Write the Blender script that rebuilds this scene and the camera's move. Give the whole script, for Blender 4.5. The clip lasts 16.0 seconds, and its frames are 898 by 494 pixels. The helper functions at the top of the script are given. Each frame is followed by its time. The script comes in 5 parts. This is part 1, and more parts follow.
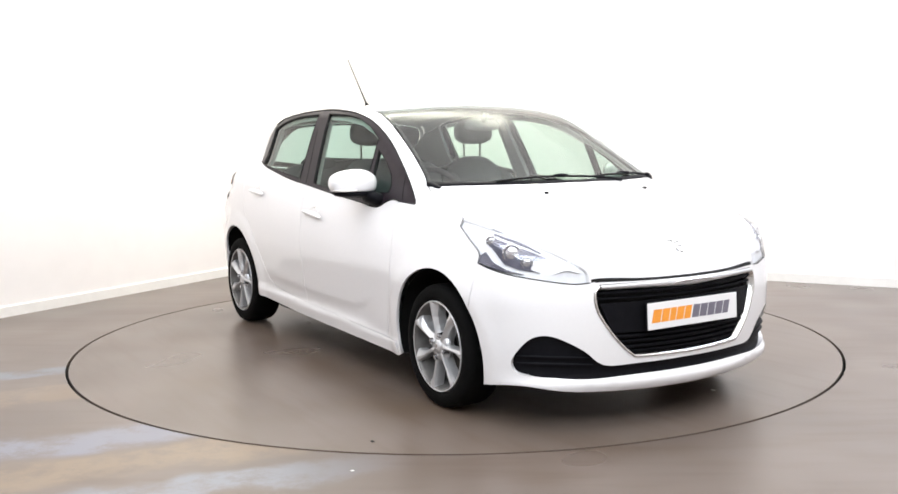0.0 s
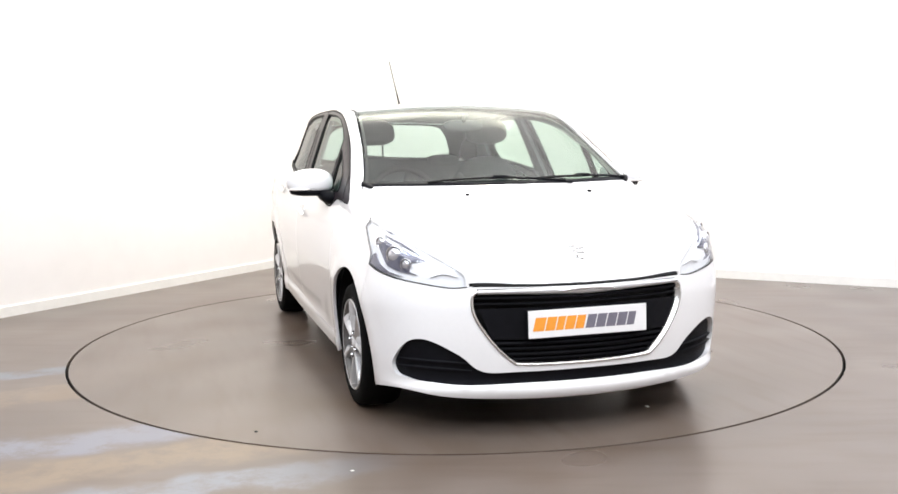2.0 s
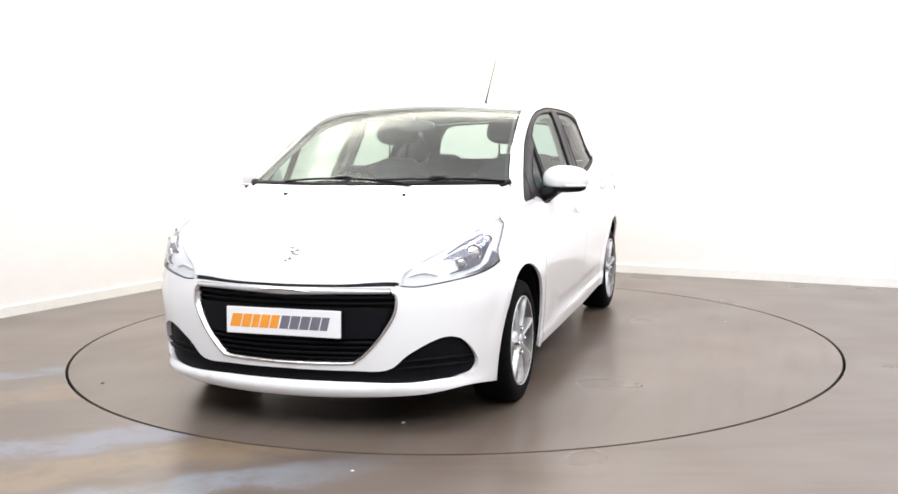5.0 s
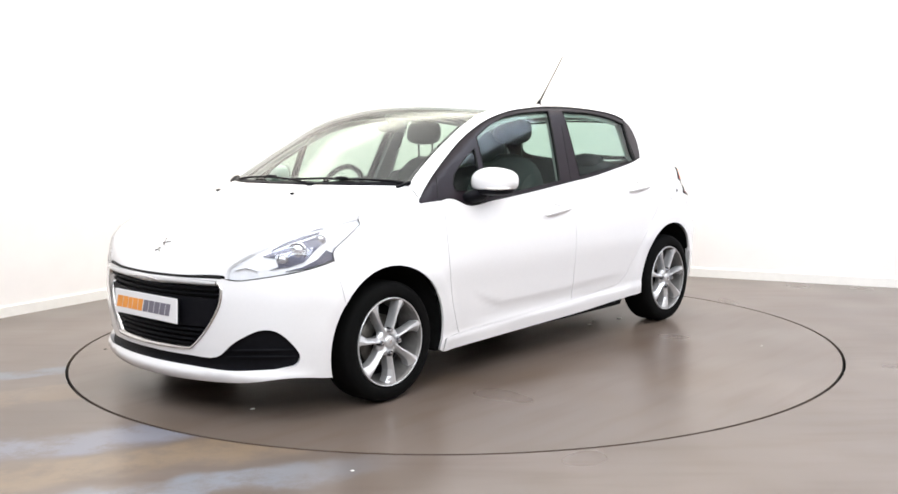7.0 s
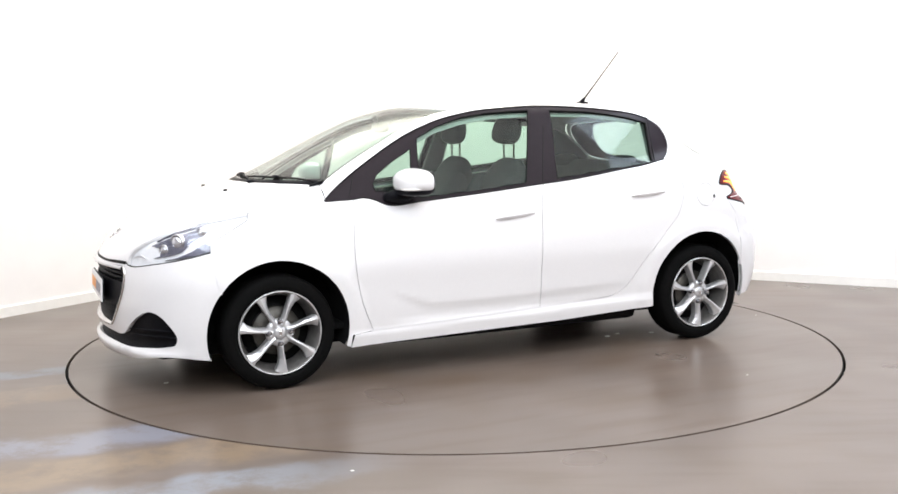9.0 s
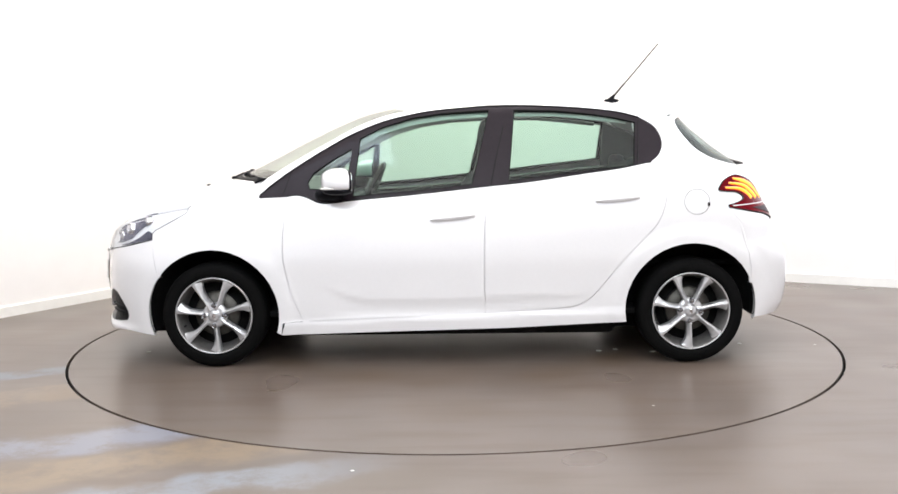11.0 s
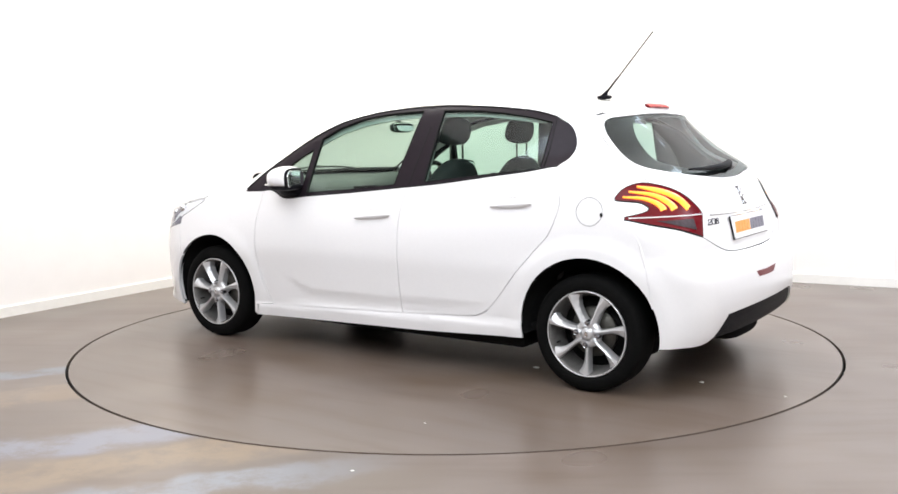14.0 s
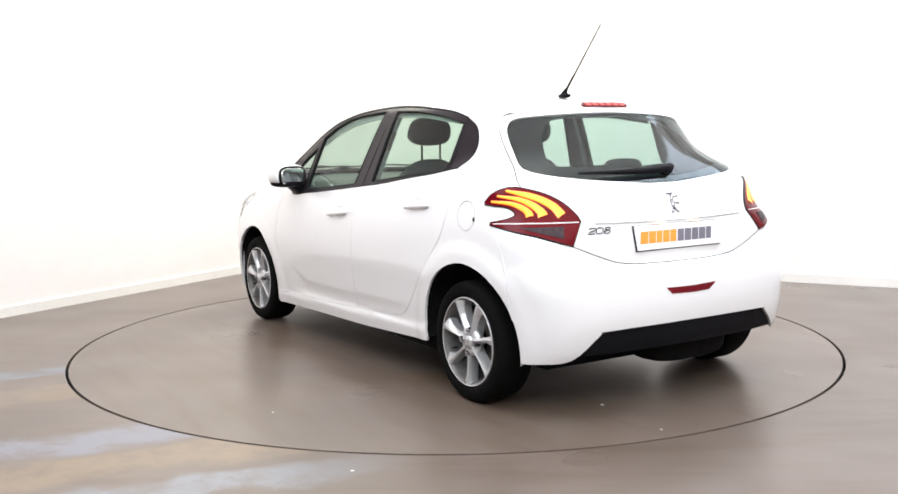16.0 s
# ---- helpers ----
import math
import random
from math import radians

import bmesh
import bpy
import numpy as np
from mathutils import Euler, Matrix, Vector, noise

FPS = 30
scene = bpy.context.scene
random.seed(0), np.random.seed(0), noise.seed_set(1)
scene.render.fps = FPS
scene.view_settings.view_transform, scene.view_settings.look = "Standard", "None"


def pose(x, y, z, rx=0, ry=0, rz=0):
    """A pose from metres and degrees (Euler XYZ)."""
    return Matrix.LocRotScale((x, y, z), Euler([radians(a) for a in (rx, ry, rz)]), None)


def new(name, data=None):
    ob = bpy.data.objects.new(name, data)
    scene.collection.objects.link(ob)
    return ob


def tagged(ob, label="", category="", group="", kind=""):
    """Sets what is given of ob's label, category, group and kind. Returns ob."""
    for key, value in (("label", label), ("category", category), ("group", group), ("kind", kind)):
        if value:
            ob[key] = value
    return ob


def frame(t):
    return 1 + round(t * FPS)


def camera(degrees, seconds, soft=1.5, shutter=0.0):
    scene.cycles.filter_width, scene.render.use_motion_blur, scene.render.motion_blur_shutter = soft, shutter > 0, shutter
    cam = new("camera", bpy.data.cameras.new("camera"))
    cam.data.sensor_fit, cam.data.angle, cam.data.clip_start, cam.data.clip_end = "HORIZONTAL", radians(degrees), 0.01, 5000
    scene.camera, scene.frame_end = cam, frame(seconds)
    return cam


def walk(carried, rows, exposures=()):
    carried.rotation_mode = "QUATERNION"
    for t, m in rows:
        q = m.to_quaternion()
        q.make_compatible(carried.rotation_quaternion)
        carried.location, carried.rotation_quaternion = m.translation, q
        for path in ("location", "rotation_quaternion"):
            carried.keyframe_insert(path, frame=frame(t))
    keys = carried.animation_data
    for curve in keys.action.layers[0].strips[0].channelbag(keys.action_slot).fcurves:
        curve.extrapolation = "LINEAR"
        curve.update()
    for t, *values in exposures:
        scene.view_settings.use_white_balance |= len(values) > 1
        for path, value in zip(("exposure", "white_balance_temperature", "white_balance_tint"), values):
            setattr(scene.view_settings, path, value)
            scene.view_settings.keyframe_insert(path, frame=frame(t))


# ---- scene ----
from mathutils.geometry import delaunay_2d_cdt

cam = camera(49.70, 16.0, soft=1.6)
EYE = Vector((0.0, -5.805, 1.215))
CAM = Matrix.Translation(EYE) @ pose(0, 0, 0, 0, 0, 0.261) @ pose(0, 0, 0, 90 - 6.533) @ pose(0, 0, 0, 0, 0, -0.721)
walk(cam, [(0.0, CAM), (16.0, CAM)], exposures=[(0.0, -0.20), (16.0, -0.20)])

# ---------------------------------------------------------------- the room's corner and its two directions
CORNER, ALONG_A, ALONG_B = Vector((-1.22, 4.11, 0)), Vector((-0.504, -0.864, 0)), Vector((0.885, -0.466, 0))
ROOM_A, ROOM_B, ROOM_H = 11.5, 9.5, 3.6

world = bpy.data.worlds.new("world")
scene.world = world
world.use_nodes = True
world.node_tree.nodes["Background"].inputs[0].default_value = (1.0, 0.97, 0.93, 1)
world.node_tree.nodes["Background"].inputs[1].default_value = 0.05


def softbox(name, at, width, length, power, colour, tilt=0, drop=0.12):
    """A large soft lamp just below the ceiling."""
    data = bpy.data.lights.new(name, "AREA")
    data.shape, data.size, data.size_y, data.energy, data.color = "RECTANGLE", width, length, power, colour
    lamp = new(name, data)
    lamp.matrix_world = pose(*at, ROOM_H - drop, tilt)


# unseen, added: one huge panel for the even light from above
softbox("ceiling_fill", (0.6, -0.9), 8.0, 8.0, 540, (1.0, 0.985, 0.975))
softbox("warm_softbox", (-0.5, 2.0), 2.8, 0.9, 75, (1.0, 0.98, 0.80), 0, 0.4)
# unseen fill behind the camera, added to brighten the car's near side
softbox("cool_fill", (0.2, -5.2), 5.0, 1.4, 190, (0.88, 0.94, 1.0), 45, 0.6)
softbox("blue_softbox", (3.4, -0.3), 1.5, 2.2, 85, (0.70, 0.82, 1.0), 0, 0.5)
softbox("blue_softbox", (-1.5, -2.75), 1.7, 0.6, 26, (0.70, 0.82, 1.0), 0, 0.5)
# ---------------------------------------------------------------- materials
def material(name, colour, rough=0.5, metal=0.0, coat=0.0, grain=0.0, grain_scale=40.0, bump=0.0, bump_scale=200.0, emit=None, strength=0.0, spec=0.5):
    """A node material: base colour broken up by noise at two scales, and fine relief."""
    m = bpy.data.materials.new(name)
    m.use_nodes = True
    nt = m.node_tree
    p = nt.nodes["Principled BSDF"]
    p.inputs["Base Color"].default_value = (*colour, 1)
    p.inputs["Roughness"].default_value = rough
    p.inputs["Metallic"].default_value = metal
    p.inputs["Coat Weight"].default_value = coat
    p.inputs["Coat Roughness"].default_value = 0.04
    p.inputs["Specular IOR Level"].default_value = spec
    if emit:
        p.inputs["Emission Color"].default_value = (*emit, 1)
        p.inputs["Emission Strength"].default_value = strength
    co = nt.nodes.new("ShaderNodeTexCoord")
    if grain:
        a, b = nt.nodes.new("ShaderNodeTexNoise"), nt.nodes.new("ShaderNodeTexNoise")
        a.inputs["Scale"].default_value, b.inputs["Scale"].default_value = grain_scale, grain_scale / 14
        a.inputs["Detail"].default_value = 5
        mix = nt.nodes.new("ShaderNodeMath")
        mix.operation = "ADD"
        ramp = nt.nodes.new("ShaderNodeMapRange")
        ramp.inputs["From Min"].default_value, ramp.inputs["From Max"].default_value = 0.7, 1.3
        ramp.inputs["To Min"].default_value, ramp.inputs["To Max"].default_value = 1 - grain, 1 + grain
        hue = nt.nodes.new("ShaderNodeHueSaturation")
        hue.inputs["Color"].default_value = (*colour, 1)
        for n in (a, b):
            nt.links.new(co.outputs["Object"], n.inputs["Vector"])
        nt.links.new(a.outputs["Fac"], mix.inputs[0])
        nt.links.new(b.outputs["Fac"], mix.inputs[1])
        nt.links.new(mix.outputs[0], ramp.inputs["Value"])
        nt.links.new(ramp.outputs[0], hue.inputs["Value"])
        nt.links.new(hue.outputs[0], p.inputs["Base Color"])
    if bump:
        n, bm = nt.nodes.new("ShaderNodeTexNoise"), nt.nodes.new("ShaderNodeBump")
        n.inputs["Scale"].default_value, n.inputs["Detail"].default_value = bump_scale, 4
        bm.inputs["Strength"].default_value, bm.inputs["Distance"].default_value = bump, 0.002
        nt.links.new(co.outputs["Object"], n.inputs["Vector"])
        nt.links.new(n.outputs["Fac"], bm.inputs["Height"])
        nt.links.new(bm.outputs[0], p.inputs["Normal"])
    return m


def glass(name, tint, gloss=1.0, rough=0.05, least=0.07):
    """A thin pane: lets light straight through, tinted, and mirrors by the angle."""
    m = bpy.data.materials.new(name)
    m.use_nodes = True
    nt = m.node_tree
    nt.nodes.remove(nt.nodes["Principled BSDF"])
    out = nt.nodes["Material Output"]
    t, g, f, mix = (nt.nodes.new("ShaderNode" + k) for k in ("BsdfTransparent", "BsdfGlossy", "LayerWeight", "MixShader"))
    up, lift = nt.nodes.new("ShaderNodeMath"), nt.nodes.new("ShaderNodeMath")
    t.inputs["Color"].default_value = (*tint, 1)
    g.inputs["Roughness"].default_value = rough
    g.inputs["Color"].default_value = (gloss, gloss, gloss, 1)
    f.inputs["Blend"].default_value = 0.5
    up.operation, lift.operation = "POWER", "MULTIPLY_ADD"
    up.inputs[1].default_value, lift.inputs[1].default_value, lift.inputs[2].default_value = 5.0, 0.92, least
    nt.links.new(f.outputs["Facing"], up.inputs[0])
    nt.links.new(up.outputs[0], lift.inputs[0])
    nt.links.new(lift.outputs[0], mix.inputs[0])
    nt.links.new(t.outputs[0], mix.inputs[1])
    nt.links.new(g.outputs[0], mix.inputs[2])
    nt.links.new(mix.outputs[0], out.inputs["Surface"])
    return m


def floor_material(name, base, stains, worn=()):
    """Worn, sealed concrete: blotches, scratches, a soft sheen; with stains, streaks of old blue and ochre paint in one place."""
    m = bpy.data.materials.new(name)
    m.use_nodes = True
    nt = m.node_tree
    L, N = nt.links.new, nt.nodes.new
    p = nt.nodes["Principled BSDF"]
    co = N("ShaderNodeTexCoord")

    def noise_at(scale, detail, source=None, rough=0.6):
        n = N("ShaderNodeTexNoise")
        n.inputs["Scale"].default_value, n.inputs["Detail"].default_value, n.inputs["Roughness"].default_value = scale, detail, rough
        L((source or co.outputs["Object"]), n.inputs["Vector"])
        return n.outputs["Fac"]

    def ranged(v, a, b, c, d):
        r = N("ShaderNodeMapRange")
        r.interpolation_type = "SMOOTHSTEP"
        for k, x in zip(("From Min", "From Max", "To Min", "To Max"), (a, b, c, d)):
            r.inputs[k].default_value = x
        L(v, r.inputs["Value"])
        return r.outputs[0]

    def mixed(f, a, b):
        x = N("ShaderNodeMix")
        x.data_type = "RGBA"
        L(f, x.inputs[0])
        for v, s in ((a, x.inputs[6]), (b, x.inputs[7])):
            if isinstance(v, tuple):
                s.default_value = (*v, 1)
            else:
                L(v, s)
        return x.outputs[2]

    def times(a, b):
        x = N("ShaderNodeMath")
        x.operation = "MULTIPLY"
        L(a, x.inputs[0])
        L(b, x.inputs[1])
        return x.outputs[0]

    d, w = tuple(c * 0.88 for c in base), tuple(c * 1.10 for c in base)
    c = mixed(ranged(noise_at(0.9, 2), 0.30, 0.70, 0, 1), d, w)
    c = mixed(ranged(noise_at(2.4, 1), 0.40, 0.80, 0, 0.40), c, (base[0] * 0.74, base[1] * 0.66, base[2] * 0.54))
    mp = N("ShaderNodeMapping")
    mp.inputs["Rotation"].default_value = (0, 0, radians(22))
    mp.inputs["Scale"].default_value = (1.0, 6.0, 1.0)
    L(co.outputs["Object"], mp.inputs["Vector"])
    c = mixed(ranged(noise_at(1.6, 2, mp.outputs[0], 0.5), 0.42, 0.80, 0, 0.5), c, (base[0] * 0.66, base[1] * 0.55, base[2] * 0.45))
    if stains:
        # streaks that run nearly along the picture's width, near the turntable's edge
        sx = N("ShaderNodeSeparateXYZ")
        tr = N("ShaderNodeMapping")
        tr.inputs["Rotation"].default_value = (0, 0, radians(-22))
        L(co.outputs["Object"], tr.inputs["Vector"])
        L(tr.outputs[0], sx.inputs[0])
        warp = N("ShaderNodeMath")
        warp.operation = "MULTIPLY_ADD"
        L(noise_at(1.6, 5), warp.inputs[0])
        warp.inputs[1].default_value = 0.5
        L(sx.outputs["Y"], warp.inputs[2])
        near = times(ranged(sx.outputs["X"], -1.7, -0.9, 1, 0), ranged(sx.outputs["Y"], 1.2, 0.6, 0, 1))
        torn = ranged(noise_at(4.5, 8, None, 0.72), 0.36, 0.56, 0.25, 1)

        def band(at, half):
            v = N("ShaderNodeMath")
            v.operation = "COMPARE"
            s = N("ShaderNodeMath")
            s.operation = "SUBTRACT"
            L(warp.outputs[0], s.inputs[0])
            s.inputs[1].default_value = at
            ab = N("ShaderNodeMath")
            ab.operation = "ABSOLUTE"
            L(s.outputs[0], ab.inputs[0])
            return times(times(ranged(ab.outputs[0], half * 1.2, half * 0.5, 0, 1), near), torn)

        for at, half, col in stains:
            c = mixed(band(at, half), c, col)
    if worn:
        # brown smears that follow the tyres' way round the centre
        ln = N("ShaderNodeVectorMath")
        ln.operation = "LENGTH"
        L(co.outputs["Object"], ln.inputs[0])
        for r0, r1, r2 in worn:
            ring = times(ranged(ln.outputs["Value"], r0, r1, 0, 1), ranged(ln.outputs["Value"], r1, r2, 1, 0))
            c = mixed(times(ring, ranged(noise_at(1.1, 2), 0.38, 0.68, 0, 0.75)), c, (base[0] * 0.76, base[1] * 0.66, base[2] * 0.52))
    L(c, p.inputs["Base Color"])
    L(ranged(noise_at(1.4, 1), 0.25, 0.75, 0.27, 0.34), p.inputs["Roughness"])
    p.inputs["Specular IOR Level"].default_value = 0.5
    return m


CONCRETE = (0.134, 0.105, 0.088)
M_FLOOR = floor_material("sealed_concrete", CONCRETE, [(-1.75, 0.14, (0.175, 0.182, 0.205)), (-1.35, 0.17, (0.195, 0.142, 0.095)), (-1.0, 0.17, (0.18, 0.18, 0.21)),
                                                      (-0.15, 0.14, (0.185, 0.135, 0.095)), (0.35, 0.11, (0.155, 0.17, 0.20))])
M_DISC = floor_material("sealed_concrete_disc", tuple(c * 1.04 for c in CONCRETE), [], [(0.75, 1.05, 1.25), (1.25, 1.62, 1.95)])
M_WALL = material("wall_paint", (0.82, 0.785, 0.77), 0.6, grain=0.02, grain_scale=6, bump=0.15, bump_scale=90)
M_SKIRT = material("skirting_paint", (0.80, 0.78, 0.75), 0.4, grain=0.03, grain_scale=20)
M_CEIL = material("dark_ceiling_paint", (0.30, 0.30, 0.30), 0.8, grain=0.03, grain_scale=8)
M_GAP = material("dark_steel_rim", (0.006, 0.005, 0.005), 0.6, 0.0, grain=0.2, spec=0.2)
M_WHITE = material("white_car_paint", (0.80, 0.79, 0.80), 0.28, coat=1.0, grain=0.01, grain_scale=900)
M_TRIM = material("gloss_black_trim", (0.017, 0.012, 0.016), 0.30, grain=0.1, spec=0.14)
M_PLASTIC = material("black_textured_plastic", (0.006, 0.006, 0.008), 0.5, grain=0.2, bump=0.3, bump_scale=700, spec=0.08)
M_SEAL = material("black_rubber_seal", (0.006, 0.006, 0.006), 0.6, grain=0.15, spec=0.2)
M_TYRE = material("tyre_rubber", (0.003, 0.003, 0.003), 0.8, grain=0.3, grain_scale=60, bump=0.25, bump_scale=300, spec=0.08)
M_ALLOY = material("silver_alloy", (0.60, 0.60, 0.61), 0.30, 0.55, coat=0.4, grain=0.04, grain_scale=80)
# barrel alloy, its colour darkened for the shade deep between the spokes
M_ALLOYIN = material("shaded_alloy_barrel", (0.13, 0.125, 0.12), 0.5, 0.4, grain=0.3, grain_scale=30)
M_STEEL = material("brake_steel", (0.10, 0.095, 0.085), 0.45, 0.7, grain=0.3)
M_CHROME = material("chrome", (0.75, 0.75, 0.77), 0.10, 1.0, grain=0.03)
M_SATIN = material("satin_chrome", (0.70, 0.69, 0.68), 0.25, 1.0, grain=0.03)
M_DARK = material("dark_lamp_housing", (0.085, 0.083, 0.095), 0.25, 0.3, grain=0.2)
M_REFLECT = material("silver_reflector", (0.90, 0.90, 0.92), 0.30, 0.05, grain=0.05)
M_BEZEL = material("lavender_lamp_bezel", (0.17, 0.17, 0.22), 0.22, 0.45, grain=0.25, grain_scale=25)
M_BULB = material("silvery_lamp_lens", (0.72, 0.72, 0.76), 0.12, 0.75, coat=0.6, grain=0.15, grain_scale=120)
M_REVERSE = material("smoked_reversing_lens", (0.05, 0.035, 0.04), 0.4, grain=0.5, grain_scale=60, spec=0.1)
M_BADGE = material("polished_badge", (0.42, 0.42, 0.44), 0.18, 1.0, grain=0.05)
M_PILLAR = material("grey_pillar_trim", (0.30, 0.30, 0.30), 0.85, grain=0.08, grain_scale=150)
M_CLEAR = glass("clear_lens", (0.96, 0.97, 0.98), 0.8)
M_WINDOW = glass("green_tinted_glass", (0.62, 0.77, 0.70), 0.6, 0.05, 0.045)
M_SCREEN = glass("windscreen_glass", (0.80, 0.88, 0.82), 0.6, 0.21)
M_REARGLASS = glass("rear_window_glass", (0.66, 0.78, 0.75), 0.6, 0.05, 0.045)
M_RED = material("red_lens", (0.075, 0.001, 0.004), 0.22, emit=(1.0, 0.015, 0.04), strength=0.085, grain=0.25, grain_scale=30, spec=0.15)
M_GLOW = material("lit_light_guide", (0.8, 0.3, 0.03), 0.3, emit=(1.0, 0.52, 0.035), strength=1.0, grain=0.02)
M_GLOWRED = material("lit_red_edge", (0.3, 0.01, 0.01), 0.3, emit=(1.0, 0.04, 0.02), strength=0.55)
M_AMBER = material("indicator_lens", (0.75, 0.72, 0.70), 0.12, 0.3, coat=0.8)
M_PLATE = material("plate_plastic", (0.80, 0.79, 0.80), 0.3, coat=0.4, grain=0.01)
M_ORANGE = material("orange_ink", (0.80, 0.30, 0.035), 0.4, grain=0.08)
M_GREY = material("grey_ink", (0.16, 0.15, 0.19), 0.4, grain=0.08)
M_SEAT = material("dark_seat_cloth", (0.055, 0.055, 0.06), 0.9, grain=0.1, grain_scale=120)
M_DASH = material("grey_dashboard_plastic", (0.09, 0.09, 0.09), 0.6, grain=0.15, bump=0.3, bump_scale=800)
M_LINER = material("pale_headlining", (0.62, 0.62, 0.60), 0.9, grain=0.06, grain_scale=200)
M_CARPET = material("black_carpet", (0.008, 0.008, 0.008), 0.95, grain=0.3, grain_scale=300, spec=0.1)
M_MIRROR = material("mirror_glass", (0.86, 0.88, 0.88), 0.01, 1.0)
M_SPECK = material("paint_fleck", (0.75, 0.74, 0.70), 0.6)
M_DIRT = material("dark_fleck", (0.03, 0.03, 0.03), 0.8)
# ---------------------------------------------------------------- the car's outer skin as one smooth solid
def curve_through(xs, ys):
    """A smooth monotone curve through knots (rising xs)."""
    xs, ys = np.array(xs, float), np.array(ys, float)
    h, d = np.diff(xs), np.diff(ys) / np.diff(xs)
    m = np.zeros(len(xs))
    m[0], m[-1] = d[0], d[-1]
    for i in range(1, len(xs) - 1):
        if d[i - 1] * d[i] > 0:
            w1, w2 = 2 * h[i] + h[i - 1], h[i] + 2 * h[i - 1]
            m[i] = (w1 + w2) / (w1 / d[i - 1] + w2 / d[i])

    def f(x):
        x = np.clip(np.asarray(x, float), xs[0], xs[-1])
        i = np.clip(np.searchsorted(xs, x) - 1, 0, len(xs) - 2)
        t = (x - xs[i]) / h[i]
        return ((1 + 2 * t) * (1 - t) ** 2 * ys[i] + t * (1 - t) ** 2 * h[i] * m[i]
                + t * t * (3 - 2 * t) * ys[i + 1] + t * t * (t - 1) * h[i] * m[i + 1])
    return f


def smax(a, b, k):
    h = np.maximum(k - np.abs(a - b), 0) / k
    return np.maximum(a, b) + h * h * k / 4


def step(a, b, v):
    t = np.clip((v - a) / (b - a), 0, 1)
    return t * t * (3 - 2 * t)


TOP = curve_through([-1.45, -1.30, -1.2, -0.97, -0.7, -0.3, 0.0, 0.3, 0.49, 0.66, 0.85, 1.05, 1.25, 1.40, 1.55, 1.72, 1.85, 1.93, 2.0, 2.06],
                    [1.33, 1.355, 1.375, 1.40, 1.412, 1.415, 1.408, 1.385, 1.345, 1.28, 1.19, 1.088, 1.0, 0.962, 0.918, 0.85, 0.775, 0.712, 0.635, 0.56])
CROWN = curve_through([-1.3, -0.8, 0.0, 0.3, 0.7, 1.0, 1.4, 2.0], [0.17, 0.11, 0.11, 0.14, 0.25, 0.26, 0.17, 0.12])
NOSE = curve_through([0.12, 0.17, 0.20, 0.24, 0.30, 0.42, 0.52, 0.60, 0.64, 0.75], [1.95, 2.02, 2.03, 2.01, 2.015, 2.02, 2.018, 2.008, 2.0, 1.98])
TAIL = curve_through([0.18, 0.24, 0.30, 0.42, 0.53, 0.62, 0.655, 0.72, 0.82, 0.92, 1.02, 1.16, 1.30, 1.40],
                     [-1.78, -1.82, -1.85, -1.868, -1.862, -1.83, -1.785, -1.775, -1.745, -1.70, -1.635, -1.48, -1.32, -1.25])
PLAN = curve_through([-1.9, -1.6, -1.3, -0.8, 0.0, 0.8, 1.2, 1.5, 1.8, 2.05], [0.73, 0.80, 0.835, 0.845, 0.848, 0.845, 0.843, 0.832, 0.80, 0.74])
UP = curve_through([0.12, 0.18, 0.25, 0.33, 0.45, 0.6, 0.75, 1.0], [-0.06, -0.048, -0.036, -0.026, -0.014, 0.0, 0.0, -0.01])
WHEELS = ((1.262, 0.285), (-1.265, 0.295))


def belt(x):
    return 0.935 - 0.055 * x + 0.03 * x * x


def side(x, z):
    low = PLAN(x) + UP(z)
    for wx, wz in WHEELS:
        r = np.hypot(x - wx, z - wz)
        low = low + 0.011 * step(0.465, 0.385, r)
    # hollow along the bottom of the doors, its upper edge sweeping up towards the front wheel
    edge = 0.350 + 0.034 * np.maximum(-x, 0) + 0.55 * np.maximum(x - 0.45, 0) ** 1.3
    low = low - 0.0065 * step(edge + 0.020, edge - 0.030, z) * step(0.255, 0.300, z) * step(0.74, 0.52, x) * step(-0.84, -0.50, x)
    # sill rail, proud of the doors
    low = low + 0.009 * step(0.285 - 0.030 * x, 0.245 - 0.030 * x, z) * step(0.99, 0.86, x) * step(-1.02, -0.86, x)
    up = 0.79 - 0.36 * (z - belt(x)) - 0.07 * (z - belt(x)) ** 2 - 0.035 * np.maximum(x - 0.2, 0) ** 2 - 0.185 * np.maximum(-x - 0.45, 0) ** 2 * step(-0.12, 0.10, z - belt(x))
    return -smax(-low, -up, 0.05)


def skin(x, y, z):
    """Below zero inside the car, above zero outside."""
    y = np.abs(y)
    s = y - side(x, z)
    t = z - (TOP(x) - CROWN(x) * y * y)
    f = x - (NOSE(z) - 0.40 * y * y)
    r = (TAIL(z) + 0.10 * y * y) - x
    q = smax(s, smax(f, r, 0.02), 0.16 + 0.20 * step(0.72, 0.90, z) * step(-1.0, -1.4, x))
    return smax(q, t, 0.05)


